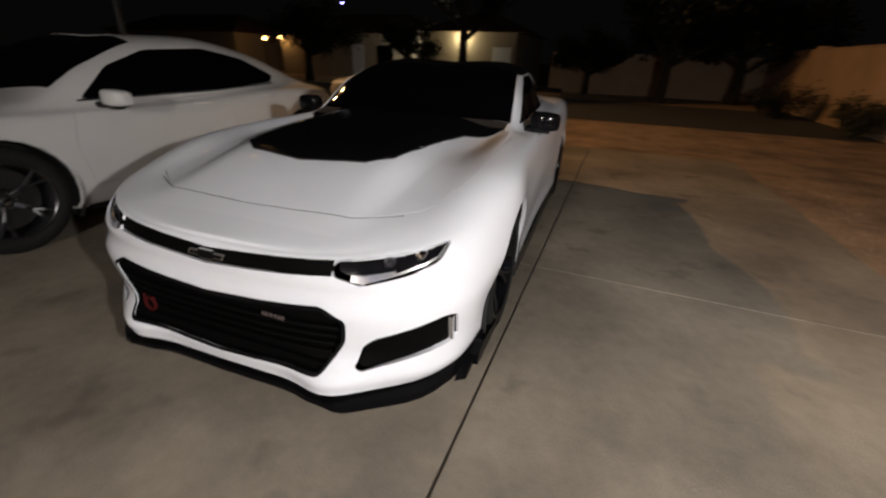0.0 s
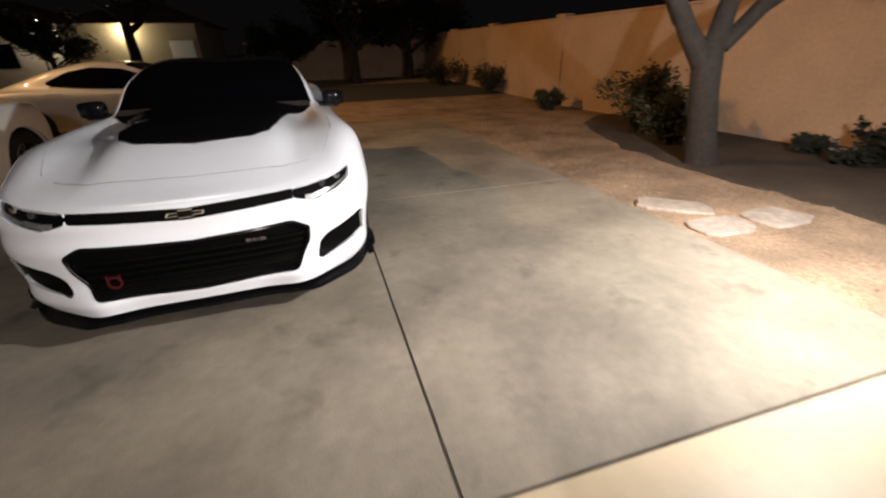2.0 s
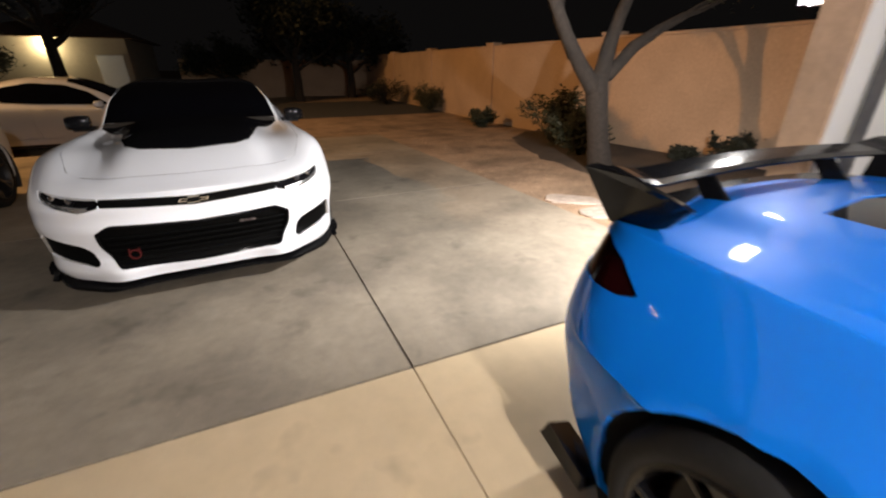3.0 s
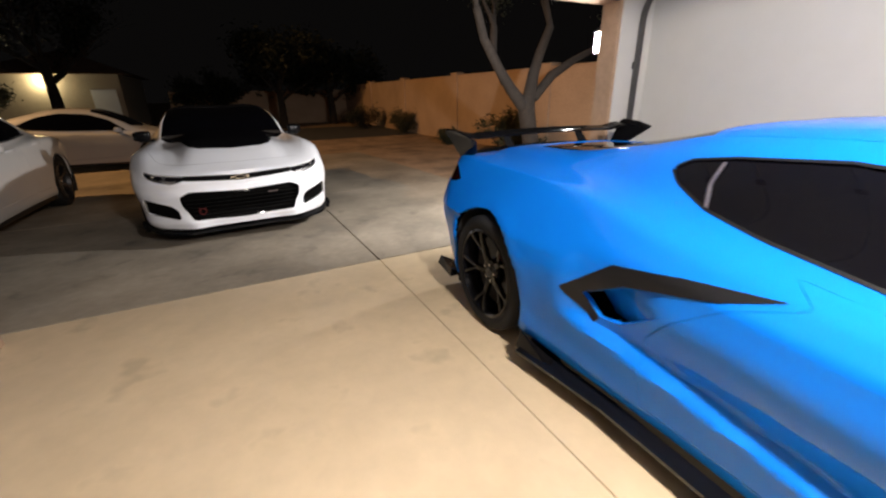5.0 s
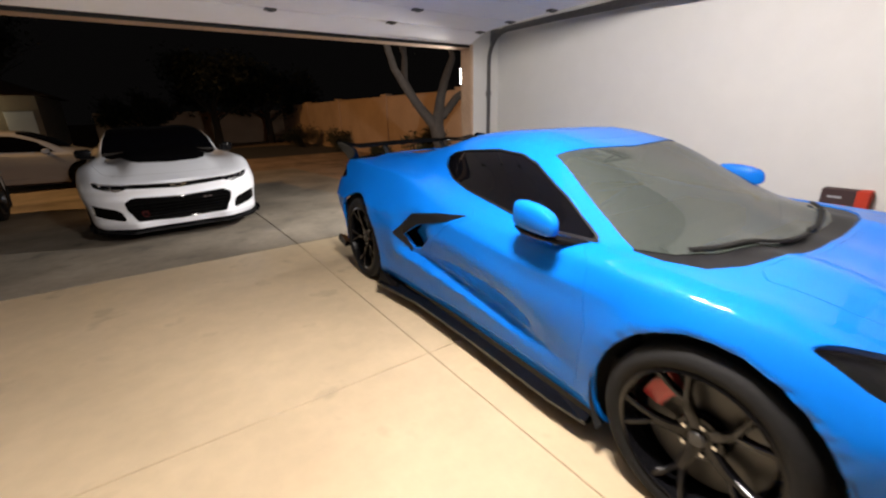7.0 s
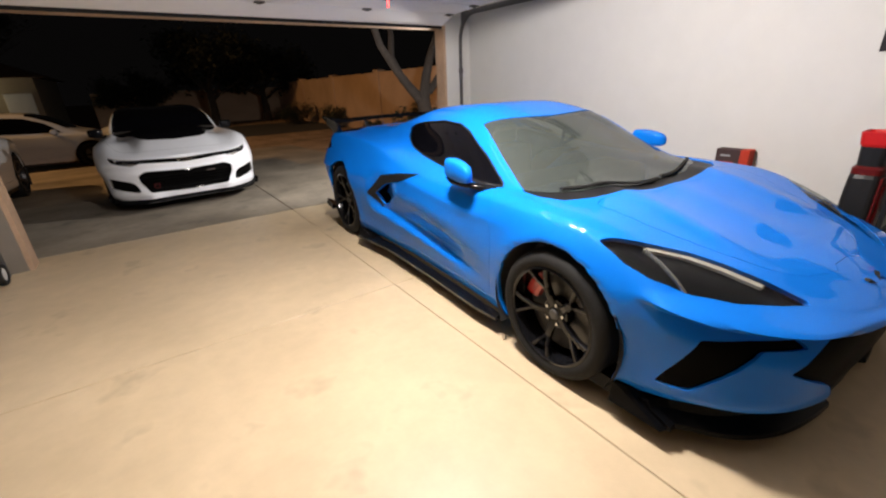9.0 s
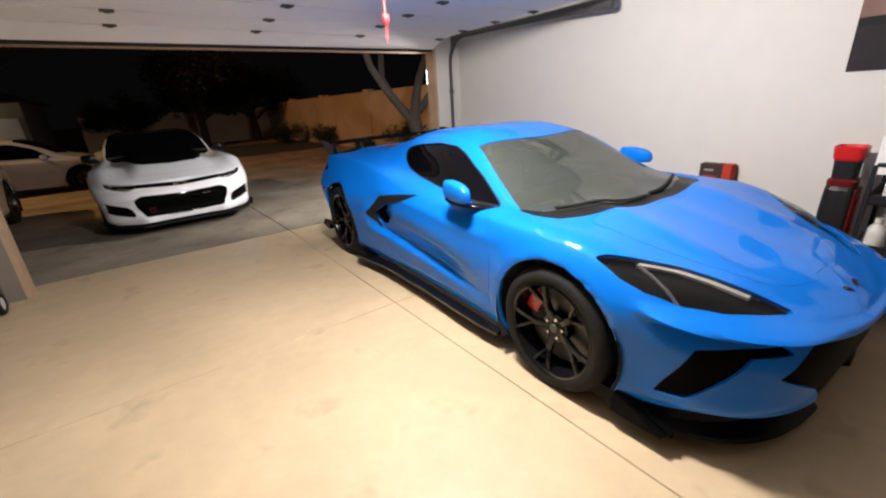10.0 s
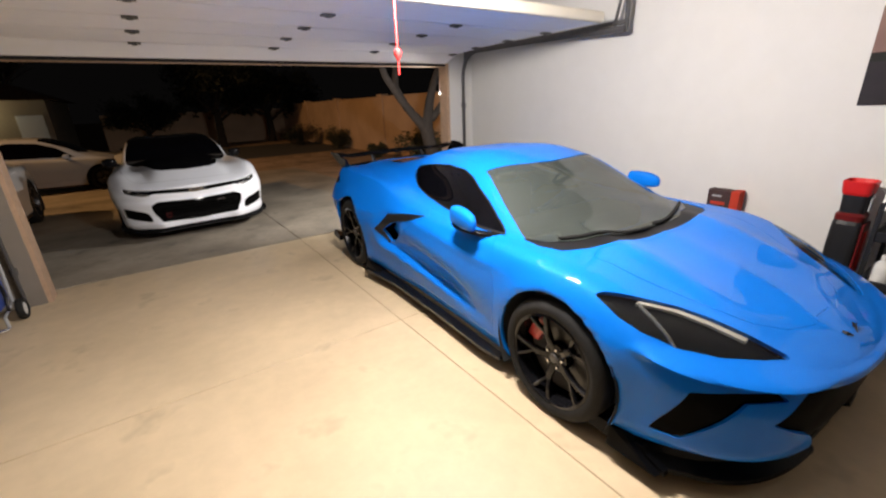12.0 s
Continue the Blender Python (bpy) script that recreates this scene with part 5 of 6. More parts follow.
# ---- family cars further out ----
def make_family_car(m, label, name, paint, L, H, W, FA, RA, WR, roof_y, belt, nose, tail, rim):
    """A rounded four-door. roof_y: cowl, header, roof end, tail end; belt: side-glass base heights front and rear; nose, tail: hood-edge and deck heights."""
    car = empty(name, m, label, "car")
    c0, h0, r1, t1 = roof_y
    b0, b1 = belt
    w = W / 2
    s = half_shell(L, [
        line([(0, 0)], [(0, .24), (.7, .18), (L - .6, .19), (L, .36)], .06, .12),
        line([(0, w * .84), (FA, w * .95), (L / 2, w * .94), (RA, w * .96), (L, w * .84)], [(0, .20), (.8, .20), (L - .6, .22), (L, .38)], .04, .10, .6, 2.5, .5, 2.5),
        line([(0, w * .9), (FA, w * .99), (L / 2, w * .965), (RA, w), (L, w * .9)], [(0, .36), (FA, .38), (RA, .40), (L, .50)], .01, .04, .65, 2.5, .5, 2.5),
        line([(0, w * .92), (FA, w), (L / 2, w * .985), (RA, w), (L, w * .92)], [(0, .54), (FA, .62), (RA, .70), (L, .74)], .0, .0, .7, 2.4, .5, 2.5),
        line([(0, w * .86), (FA, w * .95), (L / 2, w * .955), (RA, w * .95), (L, w * .86)], [(0, nose - .05), (FA, b0 - .06), (L / 2, b0 - .02), (RA, b1 - .03), (L, tail - .08)], .04, .02, .75, 2.3, .5, 2.5),
        line([(0, w * .72), (FA, w * .86), (c0 + .3, w * .90), (L / 2, w * .90), (r1, w * .82), (t1, w * .70), (L, w * .66)], [(0, nose - .02), (FA, b0 - .01), (c0, b0), (L / 2, b0 + .03), (r1, b1 + .03), (t1, tail), (L, tail - .04)], .07, .03, .8, 2.2, .5, 2.5),
        line([(0, w * .5), (FA, w * .62), (c0, w * .80), (h0, w * .66), (r1 - .5, w * .64), (r1, w * .60), (t1, w * .52), (L, w * .5)], [(0, nose), (FA, b0 + .02), (c0, b0 + .05), ((c0 + h0) / 2, (b0 + H) / 2 + .03), (h0, H - .07), ((h0 + r1) / 2, H - .035), (r1, H - .11), (t1, tail + .02), (L, tail - .02)], .08, .04, .8, 2.2, .5, 2.5),
        line([(0, 0)], [(0, nose + .01), (FA, b0 + .06), (c0 - .05, b0 + .09), ((c0 + h0) / 2 - .03, (b0 + H) / 2 + .06), (h0, H - .02), ((h0 + r1) / 2, H), (r1, H - .07), (t1, tail + .05), (L, tail)], .08, .04),
    ], 120, (2, 4, 7, 7, 7, 8, 7))
    from mathutils.bvhtree import BVHTree
    tree = BVHTree.FromBMesh(s)
    liners = [arch_and_liner(s, FA, WR, WR + .045, w - .36), arch_and_liner(s, RA, WR, WR + .045, w - .36)]
    up = lambda c, n: n.z > 0.12
    side = lambda c, n: n.x > 0.12 and c.x > 0.3
    screen = carve(s, [(0, c0 + .02), (w * .4, c0 + .05), (w * .765, c0 + .18), (w * .72, (c0 + h0) / 2 + .05), (w * .645, h0 - .03), (0, h0)], "z", up)
    back = carve(s, [(0, r1 - .05), (w * .52, r1 - .08), (w * .46, t1 - .2), (0, t1 - .14)], "z", up)
    zb = lambda y: b0 + .035 + (b1 - b0) * (y - c0) / (r1 - c0)
    glass = rounded([(c0 + .30, zb(c0 + .3) + .01), ((c0 + h0) / 2 + .12, (b0 + H) / 2 + .02), (h0 + .02, H - .115), ((h0 + r1) / 2, H - .075), (r1 - .12, H - .15), (r1 + .28, b1 + .13), (r1 + .18, b1 + .06), ((h0 + r1) / 2, zb((h0 + r1) / 2))], .05)
    win = carve(s, glass, "x", lambda c, n: n.x > .08 and c.x > .3)
    mid = (h0 + r1) / 2 + .02
    door = carve(s, rounded([(c0 + .20, .36), (c0 + .14, .65), (c0 + .20, b0 - .02), (mid, zb(mid) - .03), (mid + .02, .60), (mid - .02, .34)], .04), "x", side)
    rear_door = carve(s, rounded([(mid + .02, .34), (mid + .06, .60), (mid + .04, zb(mid) - .03), (r1 + .10, b1), (RA - .25, .78), (RA - .46, .50), (RA - .50, .35)], .04), "x", side)
    lampp = carve(s, rounded([(w * .50, nose - .14), (w * .72, nose - .11), (w * .93, nose - .03), (w * .90, nose - .09), (w * .70, nose - .19)], .02), "y", lambda c, n: n.y < .3 and c.y < 1)
    grill = carve(s, rounded([(0, .30), (w * .6, .30), (w * .55, .42), (0, .44)], .03), "y", lambda c, n: n.y < .3 and c.y < 1)
    tl = carve(s, rounded([(w * .45, tail - .20), (w * .86, tail - .16), (w * .88, tail - .10), (w * .45, tail - .12)], .02), "y", lambda c, n: n.y > .2 and c.y > L - 1)
    for b in (door, rear_door):
        shrink(b, .003), flange(b, .012)
    for b in (screen, back, win):
        push(b, -.004), flange(b, .006)
    flange(s, .02)
    whole("body", s, paint, car)
    whole("windshield", screen, "glass_dark", car, "dark windshield")
    whole("rear_window", back, "glass_dark", car)
    both("side_window", win, "glass_dark", car, "black tinted window")
    both("door", door, paint, car), both("rear_door", rear_door, paint, car)
    both("headlight", lampp, "lamp_lens", car)
    push(grill, .03, (0, 1, 0))
    whole("grille", grill, "grille", car)
    both("tail_lamp", tl, "red_lens", car)
    bar = stroke(tree, [(c0 + .28, zb(c0 + .28) + .002), ((h0 + r1) / 2, zb((h0 + r1) / 2) - .008), (r1 + .2, b1 + .05)], "x", .014, .003, -1, 40)
    both("window_trim", bar, "black_satin", car)
    for y in (mid - .28, RA - .52):
        for sgn in (1, -1):
            z = zb(y) - .10
            h = loft([oval(8, sgn * (side_x(tree, y + d, z) + o), y + d, z, 0, .012, .009) for d, o in ((-.10, .0), (-.08, .018), (0, .022), (.08, .018), (.10, .0))])
            part("door_handle", h, paint, car, smooth=True)
    sk = [[(x, y, .17), (x + .02, y, .18), (x + .01, y, .27), (x - .05, y, .28)] for x, y in ((w * .94, FA + WR + .08), (w * .945, L / 2), (w * .955, RA - WR - .08))]
    for sgn in (1, -1):
        part("rocker_trim", loft([[(sgn * a, b, c) for a, b, c in r] for r in sk]), "black_satin", car, "", False)
    for b in liners:
        both("wheel_liner", b, "under", car)
    whole("underbody", inner_tub(.05, L, w * .9, .3, c0 + .1, r1 + .3), "under", car, "", False)
    for y in (FA, RA):
        for sgn in (1, -1):
            make_wheel(car, w - .012, y, WR, .25, WR - .10, sgn, 5, .06, rim)
    make_mirror(car, paint, w + .09, c0 + .42, b0 + .075, .095, .06, .06, (w * .88, .02, -.06), "")
    for x in (-.38, .38):
        seat(car, x, h0 + .35, .45), seat(car, x, r1 - .35, .45)
    return car
mat("emblem", (0.03, 0.03, 0.03), 0.2, 0.8, coat=1.0)
SLOPE = math.degrees(math.atan(-0.026))
make_white_coupe(pose(-0.94, 5.43, ground_z(5.43), SLOPE, 0, 2.2))
make_sports_car(pose(1.025, -1.02, 0.0, 0, 0, -1.8))
make_family_car(pose(-4.16, 4.95, ground_z(4.95), SLOPE, 0, 0), "silver-grey sedan with black tinted windows, parked on the drive", "sedan", "silver_paint", 4.75, 1.43, 1.92, .90, 3.79, .355, (1.22, 2.15, 3.35, 4.45), (.90, .99), .74, .99, "rim_grey")
make_family_car(pose(-1.75, 14.2, -0.30, 0, 0, 90), "white fastback sedan at the end of the drive, its shade put into the paint", "sedan", "pearl_paint", 4.70, 1.44, 1.85, .84, 3.72, .335, (1.05, 2.0, 3.1, 4.35), (.90, .98), .68, .98, "rim_black")


# ---- garage fittings ----
def sectional_door():
    d = empty("garage_door", pose(0, 0, 0), "white sectional garage door, rolled open overhead", "garage door")
    x0, x1 = OL + .04, OR - .04
    knots = [(3.70, 2.072), (3.42, 2.165), (2.95, 2.185), (2.42, 2.19), (1.89, 2.19), (1.36, 2.19)]
    for k, ((ya, za), (yb, zb)) in enumerate(zip(knots, knots[1:])):
        b = bmesh.new()
        n = 8
        rows = []
        for i in range(2):
            y, z = ((ya - .004, za), (yb + .004, zb))[i]
            rows.append([b.verts.new((x0, y, z)), b.verts.new((x1, y, z)), b.verts.new((x1, y, z + .045)), b.verts.new((x0, y, z + .045))])
        for i in range(4):
            b.faces.new((rows[0][i], rows[0][(i + 1) % 4], rows[1][(i + 1) % 4], rows[1][i]))
        b.faces.new(rows[0]), b.faces.new(rows[1])
        bmesh.ops.recalc_face_normals(b, faces=b.faces)
        bmesh.ops.bevel(b, geom=b.edges[:], offset=.006, segments=2, affect="EDGES")
        sec = part("door_section", b, "door_white", d)
        if k:
            for x in (-2.33, -1.23, -.11, .98, 2.06):
                h = box(x - .045, ya - .03, za - .014, x + .045, ya + .035, za - .001, .004)
                merge(h, box(x - .02, ya - .012, za - .024, x + .02, ya + .012, za - .012, .004))
                part("hinge", h, "steel_dark", sec, "small dark hinge plate")
    seal = loft([[(x, 3.70, 2.048), (x, 3.735, 2.048), (x, 3.735, 2.075), (x, 3.70, 2.075)] for x in (x0, x1)])
    part("bottom_seal", seal, "rubber", d)
    part("strut", box(x0, 1.30, 2.185, x1 - .0, 1.355, 2.27, .018, seg=4), "rail_cream", d, "cream stiffening rail")
    part("strut", box(x0 + .02, 1.36, 2.235, x1 - .02, 1.42, 2.25, .003), "door_white", d)
    for y in (1.42, 1.95, 2.48, 3.0):
        for sgn, x in ((1, x1 + .0), (-1, x0)):
            st = revolve([(0, .0), (.006, .0), (.006, .09), (0, .09)], 10)
            bmesh.ops.transform(st, matrix=Matrix.Translation((x if sgn > 0 else x - .09, y, 2.215)), verts=st.verts)
            part("roller_stem", st, "steel", d, smooth=True)
    return d


def door_track(x, sgn):
    t = empty("door_track", pose(0, 0, 0), "grey galvanised steel overhead door track", "door track", "door tracks")
    path = [(3.665, 0.0), (3.665, 1.0), (3.665, 1.90)]
    for k in range(1, 9):
        a = math.pi / 2 * k / 8
        path.append((3.665 - .30 + .30 * math.cos(a), 1.90 + .31 * math.sin(a)))
    path += [(2.6, 2.20), (1.9, 2.18), (1.28, 2.15)]
    prof = [(-.03, -.012), (.0, -.016), (.03, -.012), (.03, -.006), (.0, -.010), (-.03, -.006)]
    rings = []
    for i, (y, z) in enumerate(path):
        a, c = path[max(0, i - 1)], path[min(len(path) - 1, i + 1)]
        tx, tz = c[0] - a[0], c[1] - a[1]
        n = math.hypot(tx, tz)
        ny, nz = -tz / n, tx / n
        rings.append([(x + sgn * v * 1.6, y + ny * u, z + nz * u) for u, v in prof])
    part("rail", loft(rings), "steel_grey", t, smooth=False)
    for z in (.35, .95, 1.55):
        part("bracket", box(x - .015, 3.665, z - .03, x + .03, YF - .002, z + .03, .003), "steel_grey", t)
    flag = loft([[(x + sgn * .034, 3.70, 1.96), (x + sgn * .034, 3.70, 2.26), (x + sgn * .034, 3.52, 2.24), (x + sgn * .034, 3.64, 2.08)], [(x + sgn * .039, 3.70, 1.96), (x + sgn * .039, 3.70, 2.26), (x + sgn * .039, 3.52, 2.24), (x + sgn * .039, 3.64, 2.08)]])
    part("flag_bracket", flag, "steel_grey", t)
    ang = box(x + sgn * .03 - .003, 1.27, 2.13, x + sgn * .03 + .003, 1.315, 2.75)
    merge(ang, box(x + sgn * .03 - .03, 1.27, 2.13, x + sgn * .03 + .003, 1.275, 2.75))
    part("hanger", ang, "steel_grey", t)
    brace = loft([[(x + sgn * .03 + d, 1.40, 2.18), (x + sgn * .03 + d, 1.43, 2.18), (x + sgn * .03 + d, 1.32, 2.75), (x + sgn * .03 + d, 1.29, 2.75)] for d in (-.003, .003)])
    part("hanger_brace", brace, "steel_grey", t)
    part("top_angle", box(min(x + sgn * .02, x + sgn * .055), 1.28, 2.20, max(x + sgn * .02, x + sgn * .055), 3.40, 2.235, .003), "steel_grey", t)
    return t


sectional_door()
mat("steel_grey", (0.13, 0.13, 0.135), 0.45, 0.7, grain=0.12, scale=25)
door_track(2.42, 1)
door_track(OL - .17, -1)


def opener():
    o = empty("garage_door_opener", pose(-.15, 0, 0), "grey ceiling-hung garage door opener with steel rail", "door opener")
    part("rail", box(-.02, .69, 2.30, .02, 3.70, 2.34, .004), "steel_grey", o)
    part("motor_housing", box(-.15, .30, 2.32, .15, .70, 2.47, .03), "opener_grey", o, "grey plastic motor housing", True)
    for x in (-.14, .14):
        part("hanger", box(x - .012, .50, 2.46, x + .012, .53, 2.75), "steel_grey", o)
    for x, y in ((.09, .40), (.09, .62)):
        g = revolve([(0, -.045), (.02, -.044), (.038, -.03), (.044, 0), (.038, .03), (.02, .044), (0, .045)], 20)
        bmesh.ops.translate(g, vec=(x, y, 2.25), verts=g.verts)
        ob = part("bulb", g, "bulb_glow", o, "glowing white lamp bulb", True)
        ob.visible_shadow = False
        part("socket", box(x - .02, y - .02, 2.285, x + .02, y + .02, 2.335, .004), "opener_grey", o)
    part("trolley", box(-.035, .80, 2.27, .035, .98, 2.305, .008), "steel_grey", o)
    arm = loft([[(dx, y, z), (dx, y + .03, z), (dx + .006, y + .03, z), (dx + .006, y, z)] for dx, y, z in ((-.003, .90, 2.285), (-.003, 1.12, 2.275), (-.003, 1.20, 2.265), (-.003, 1.40, 2.245))])
    part("door_arm", arm, "steel_grey", o)
    cord = loft([oval(8, .0, .885, z, .004, .004, 0, 2, "xy") for z in (2.28, 2.1, 1.86)])
    part("release_cord", cord, "cord_red", o, "bright red release cord", True)
    kn = loft([oval(12, 0, .885, z, r, r, 0, 2, "xy") for z, r in ((1.86, .006), (1.85, .018), (1.83, .02), (1.815, .012), (1.80, .006))])
    part("release_handle", kn, "cord_red", o, "red plastic release handle", True)
    tl = loft([oval(8, .002, .887, z, .004, .004, 0, 2, "xy") for z in (1.80, 1.735)])
    part("cord_tail", tl, "cord_red", o, smooth=True)
    return o


mat("opener_grey", (0.35, 0.36, 0.37), 0.45)
mat("cord_red", (0.75, 0.03, 0.03), 0.5)
mat("bulb_glow", (0.9, 0.9, 0.9), 0.3, emit=(1.0, 0.9, 0.75), strength=30)
opener()


def coach_light():
    c = empty("wall_lantern", pose(2.35, YO - .03, 1.77), "black wall lantern glowing bright white beside the garage opening", "wall lamp")
    part("back_plate", box(-.055, .032, -.10, .055, .05, .14, .006), "steel_dark", c)
    part("arm", loft([[(.012 * math.cos(a), y, z + .012 * math.sin(a)) for a in [2 * math.pi * k / 10 for k in range(10)]] for y, z in ((.04, .11), (.08, .13), (.14, .125))]), "steel_dark", c)
    roof = loft([[(-s, .14 - s, z), (s, .14 - s, z), (s, .14 + s, z), (-s, .14 + s, z)] for s, z in ((.075, .085), (.07, .10), (.03, .135), (.012, .15))])
    part("cap", roof, "steel_dark", c)
    gl = box(-.052, .088, -.085, .052, .192, .085, .004)
    g = part("glass", gl, "lantern_glow", c, "glowing frosted glass")
    g.visible_shadow = False
    for dx in (-.056, .056):
        for dy in (-.056, .056):
            part("corner_bar", box(dx - .005, .14 + dy - .005, -.095, dx + .005, .14 + dy + .005, .09), "steel_dark", c)
    part("foot", box(-.02, .12, -.10, .02, .16, -.088, .004), "steel_dark", c)
    return c


mat("lantern_glow", (0.9, 0.9, 0.9), 0.4, emit=(1.0, 0.94, 0.85), strength=14)
coach_light()


def poster():
    p = empty("poster", pose(XW - .002, -.355, 1.463), "unframed photo poster of a car on a dusk road", "poster")
    w, h = .95, .58
    part("sheet", box(-.004, -w, 0, 0, 0, h), "poster_sky", p, "dusky pink-grey sky print")
    part("road_print", box(-.006, -w, 0, -.0042, 0, h * .46), "poster_road", p, "dark grey road print")
    b = bmesh.new()
    top = [(-.0062, -w * k / 16, h * (.49 + .09 * (noise.noise((k * .9, 2, 1)) + .6))) for k in range(17)]
    base = [(-.0062, -w * k / 16, h * .455) for k in range(17)]
    tv, bv = [b.verts.new(q) for q in top], [b.verts.new(q) for q in base]
    for k in range(16):
        b.faces.new((tv[k], tv[k + 1], bv[k + 1], bv[k]))
    part("tree_line_print", b, "poster_trees", p)
    c = bmesh.new()
    pts = [(-.17, .22), (-.18, .34), (-.22, .40), (-.30, .43), (-.46, .43), (-.54, .38), (-.60, .34), (-.62, .24), (-.58, .20), (-.22, .20)]
    c.faces.new([c.verts.new((-.0075, y, z)) for y, z in pts])
    part("car_print", c, "poster_car", p)
    c = bmesh.new()
    pts = [(-.22, .36), (-.25, .41), (-.44, .41), (-.50, .36)]
    c.faces.new([c.verts.new((-.0085, y, z)) for y, z in pts])
    part("car_window_print", c, "poster_trees", p)


mat("poster_sky", (0.20, 0.125, 0.11), 0.75, stain=.2, stain_scale=3, spec=0.1)
mat("poster_road", (0.030, 0.027, 0.031), 0.75, grain=.1, spec=0.1)
mat("poster_trees", (0.022, 0.023, 0.022), 0.75, spec=0.1)
mat("poster_car", (0.45, 0.47, 0.55), 0.75, spec=0.1)
poster()


# shelf cart with cleaning bottles, vacuum, carton
def bottle(name, x, y, z, r, h, body_mat, cap_mat, label, trigger=False):
    o = empty(name, pose(x, y, z), label, "bottle", "cleaning bottles on the cart")
    prof = [(0, 0), (r * .92, 0), (r, h * .04), (r, h * .6), (r * .85, h * .72), (r * .38, h * .82), (r * .36, h * .9)]
    b = revolve([(rr, zz) for rr, zz in prof], 18)
    bmesh.ops.rotate(b, matrix=Matrix.Rotation(radians(-90), 3, "Y"), verts=b.verts)
    part("body", b, body_mat, o, smooth=True)
    c = revolve([(r * .42, h * .86), (r * .42, h), (0, h)], 14)
    bmesh.ops.rotate(c, matrix=Matrix.Rotation(radians(-90), 3, "Y"), verts=c.verts)
    part("cap", c, cap_mat, o, smooth=True)
    if trigger:
        part("trigger", box(-.012, -.07, h * .95, .012, .03, h * 1.12, .006), cap_mat, o)
        part("lever", box(-.006, -.05, h * .78, .006, -.035, h * .97, .003), cap_mat, o)
    return o


for n, c in (("plastic_white", (.55, .55, .53)), ("plastic_red", (.5, .015, .015)), ("plastic_red_dark", (.10, .008, .008)), ("plastic_black", (.015, .015, .016)), ("plastic_grey", (.32, .33, .34)), ("cloth_white", (.7, .68, .64)), ("plastic_blue", (.03, .06, .25)), ("carton_dark", (.05, .03, .03)), ("carton_red", (.42, .04, .02)), ("paper_white", (.8, .8, .8))):
    mat(n, c, .35 if "plastic" in n else .85, grain=.06, scale=20, spec=.25)


def cart():
    o = empty("tool_cart", pose(2.30, -1.03, 0), "black three-tier rolling cart full of car-care supplies", "cart")
    for z in (.12, .42, .72):
        b = box(-.24, -.34, z, .24, .34, z + .012, .003)
        for q in ((-.24, -.34, .24, -.33), (-.24, .33, .24, .34), (-.24, -.34, -.23, .34), (.23, -.34, .24, .34)):
            box(q[0], q[1], z, q[2], q[3], z + .06, bm=b)
        part("tray", b, "plastic_black", o)
    for x in (-.235, .235):
        for y in (-.335, .335):
            part("post", box(x - .012, y - .012, .06, x + .012, y + .012, .95, .004), "plastic_black", o)
            wh = revolve([(0, -.015), (.03, -.015), (.035, -.008), (.035, .008), (.03, .015), (0, .015)], 16)
            bmesh.ops.translate(wh, vec=(x, y, .035), verts=wh.verts)
            part("castor", wh, "rubber", o, smooth=True)
    part("handle", box(-.25, -.33, .94, -.225, .33, .965, .008), "plastic_black", o)


cart()
for args in (("spray_bottle", 2.13, -0.79, .732, .042, .24, "plastic_white", "plastic_red", "white spray bottle with red trigger", True),
             ("spray_bottle", 2.14, -1.03, .732, .042, .25, "plastic_red", "plastic_black", "red spray bottle with black trigger", True),
             ("bottle", 2.28, -0.83, .732, .05, .26, "plastic_black", "plastic_white", "black bottle with a white cap"),
             ("bottle", 2.42, -0.85, .732, .05, .24, "plastic_grey", "plastic_white", "grey bottle with a white cap"),
             ("bottle", 2.30, -1.10, .732, .055, .28, "plastic_white", "plastic_black", "white bottle with a black cap"),
             ("bottle", 2.14, -0.77, .432, .05, .2, "plastic_white", "plastic_white", "white plastic bottle on the cart shelf"),
             ("bottle", 2.16, -0.91, .432, .055, .22, "plastic_grey", "plastic_red", "grey bottle with a red cap"),
             ("jug", 2.2, -1.17, .432, .08, .25, "plastic_white", "plastic_black", "white plastic jug on the cart shelf")):
    bottle(*args)


def cloth_roll(x, y, z, r, w, rz):
    b = revolve([(r * .35, -w / 2), (r * .9, -w / 2), (r, -w / 2 + .01), (r * 1.02, 0), (r, w / 2 - .01), (r * .9, w / 2), (r * .35, w / 2)], 22)
    for v in b.verts:
        v.co *= 1 + .05 * noise.noise(v.co * 30)
    o = link("cloth_roll", b, "cloth_white", smooth=True, m=pose(x, y, z, 0, 0, rz))
    return tagged(o, "rolled white microfibre towel on the cart", "towel", "rolled towels")


cloth_roll(2.14, -0.83, .132 + .07, .065, .16, 80)
cloth_roll(2.15, -1.05, .132 + .07, .065, .18, 70)
cloth_roll(2.32, -0.85, .132 + .07, .065, .18, 85)


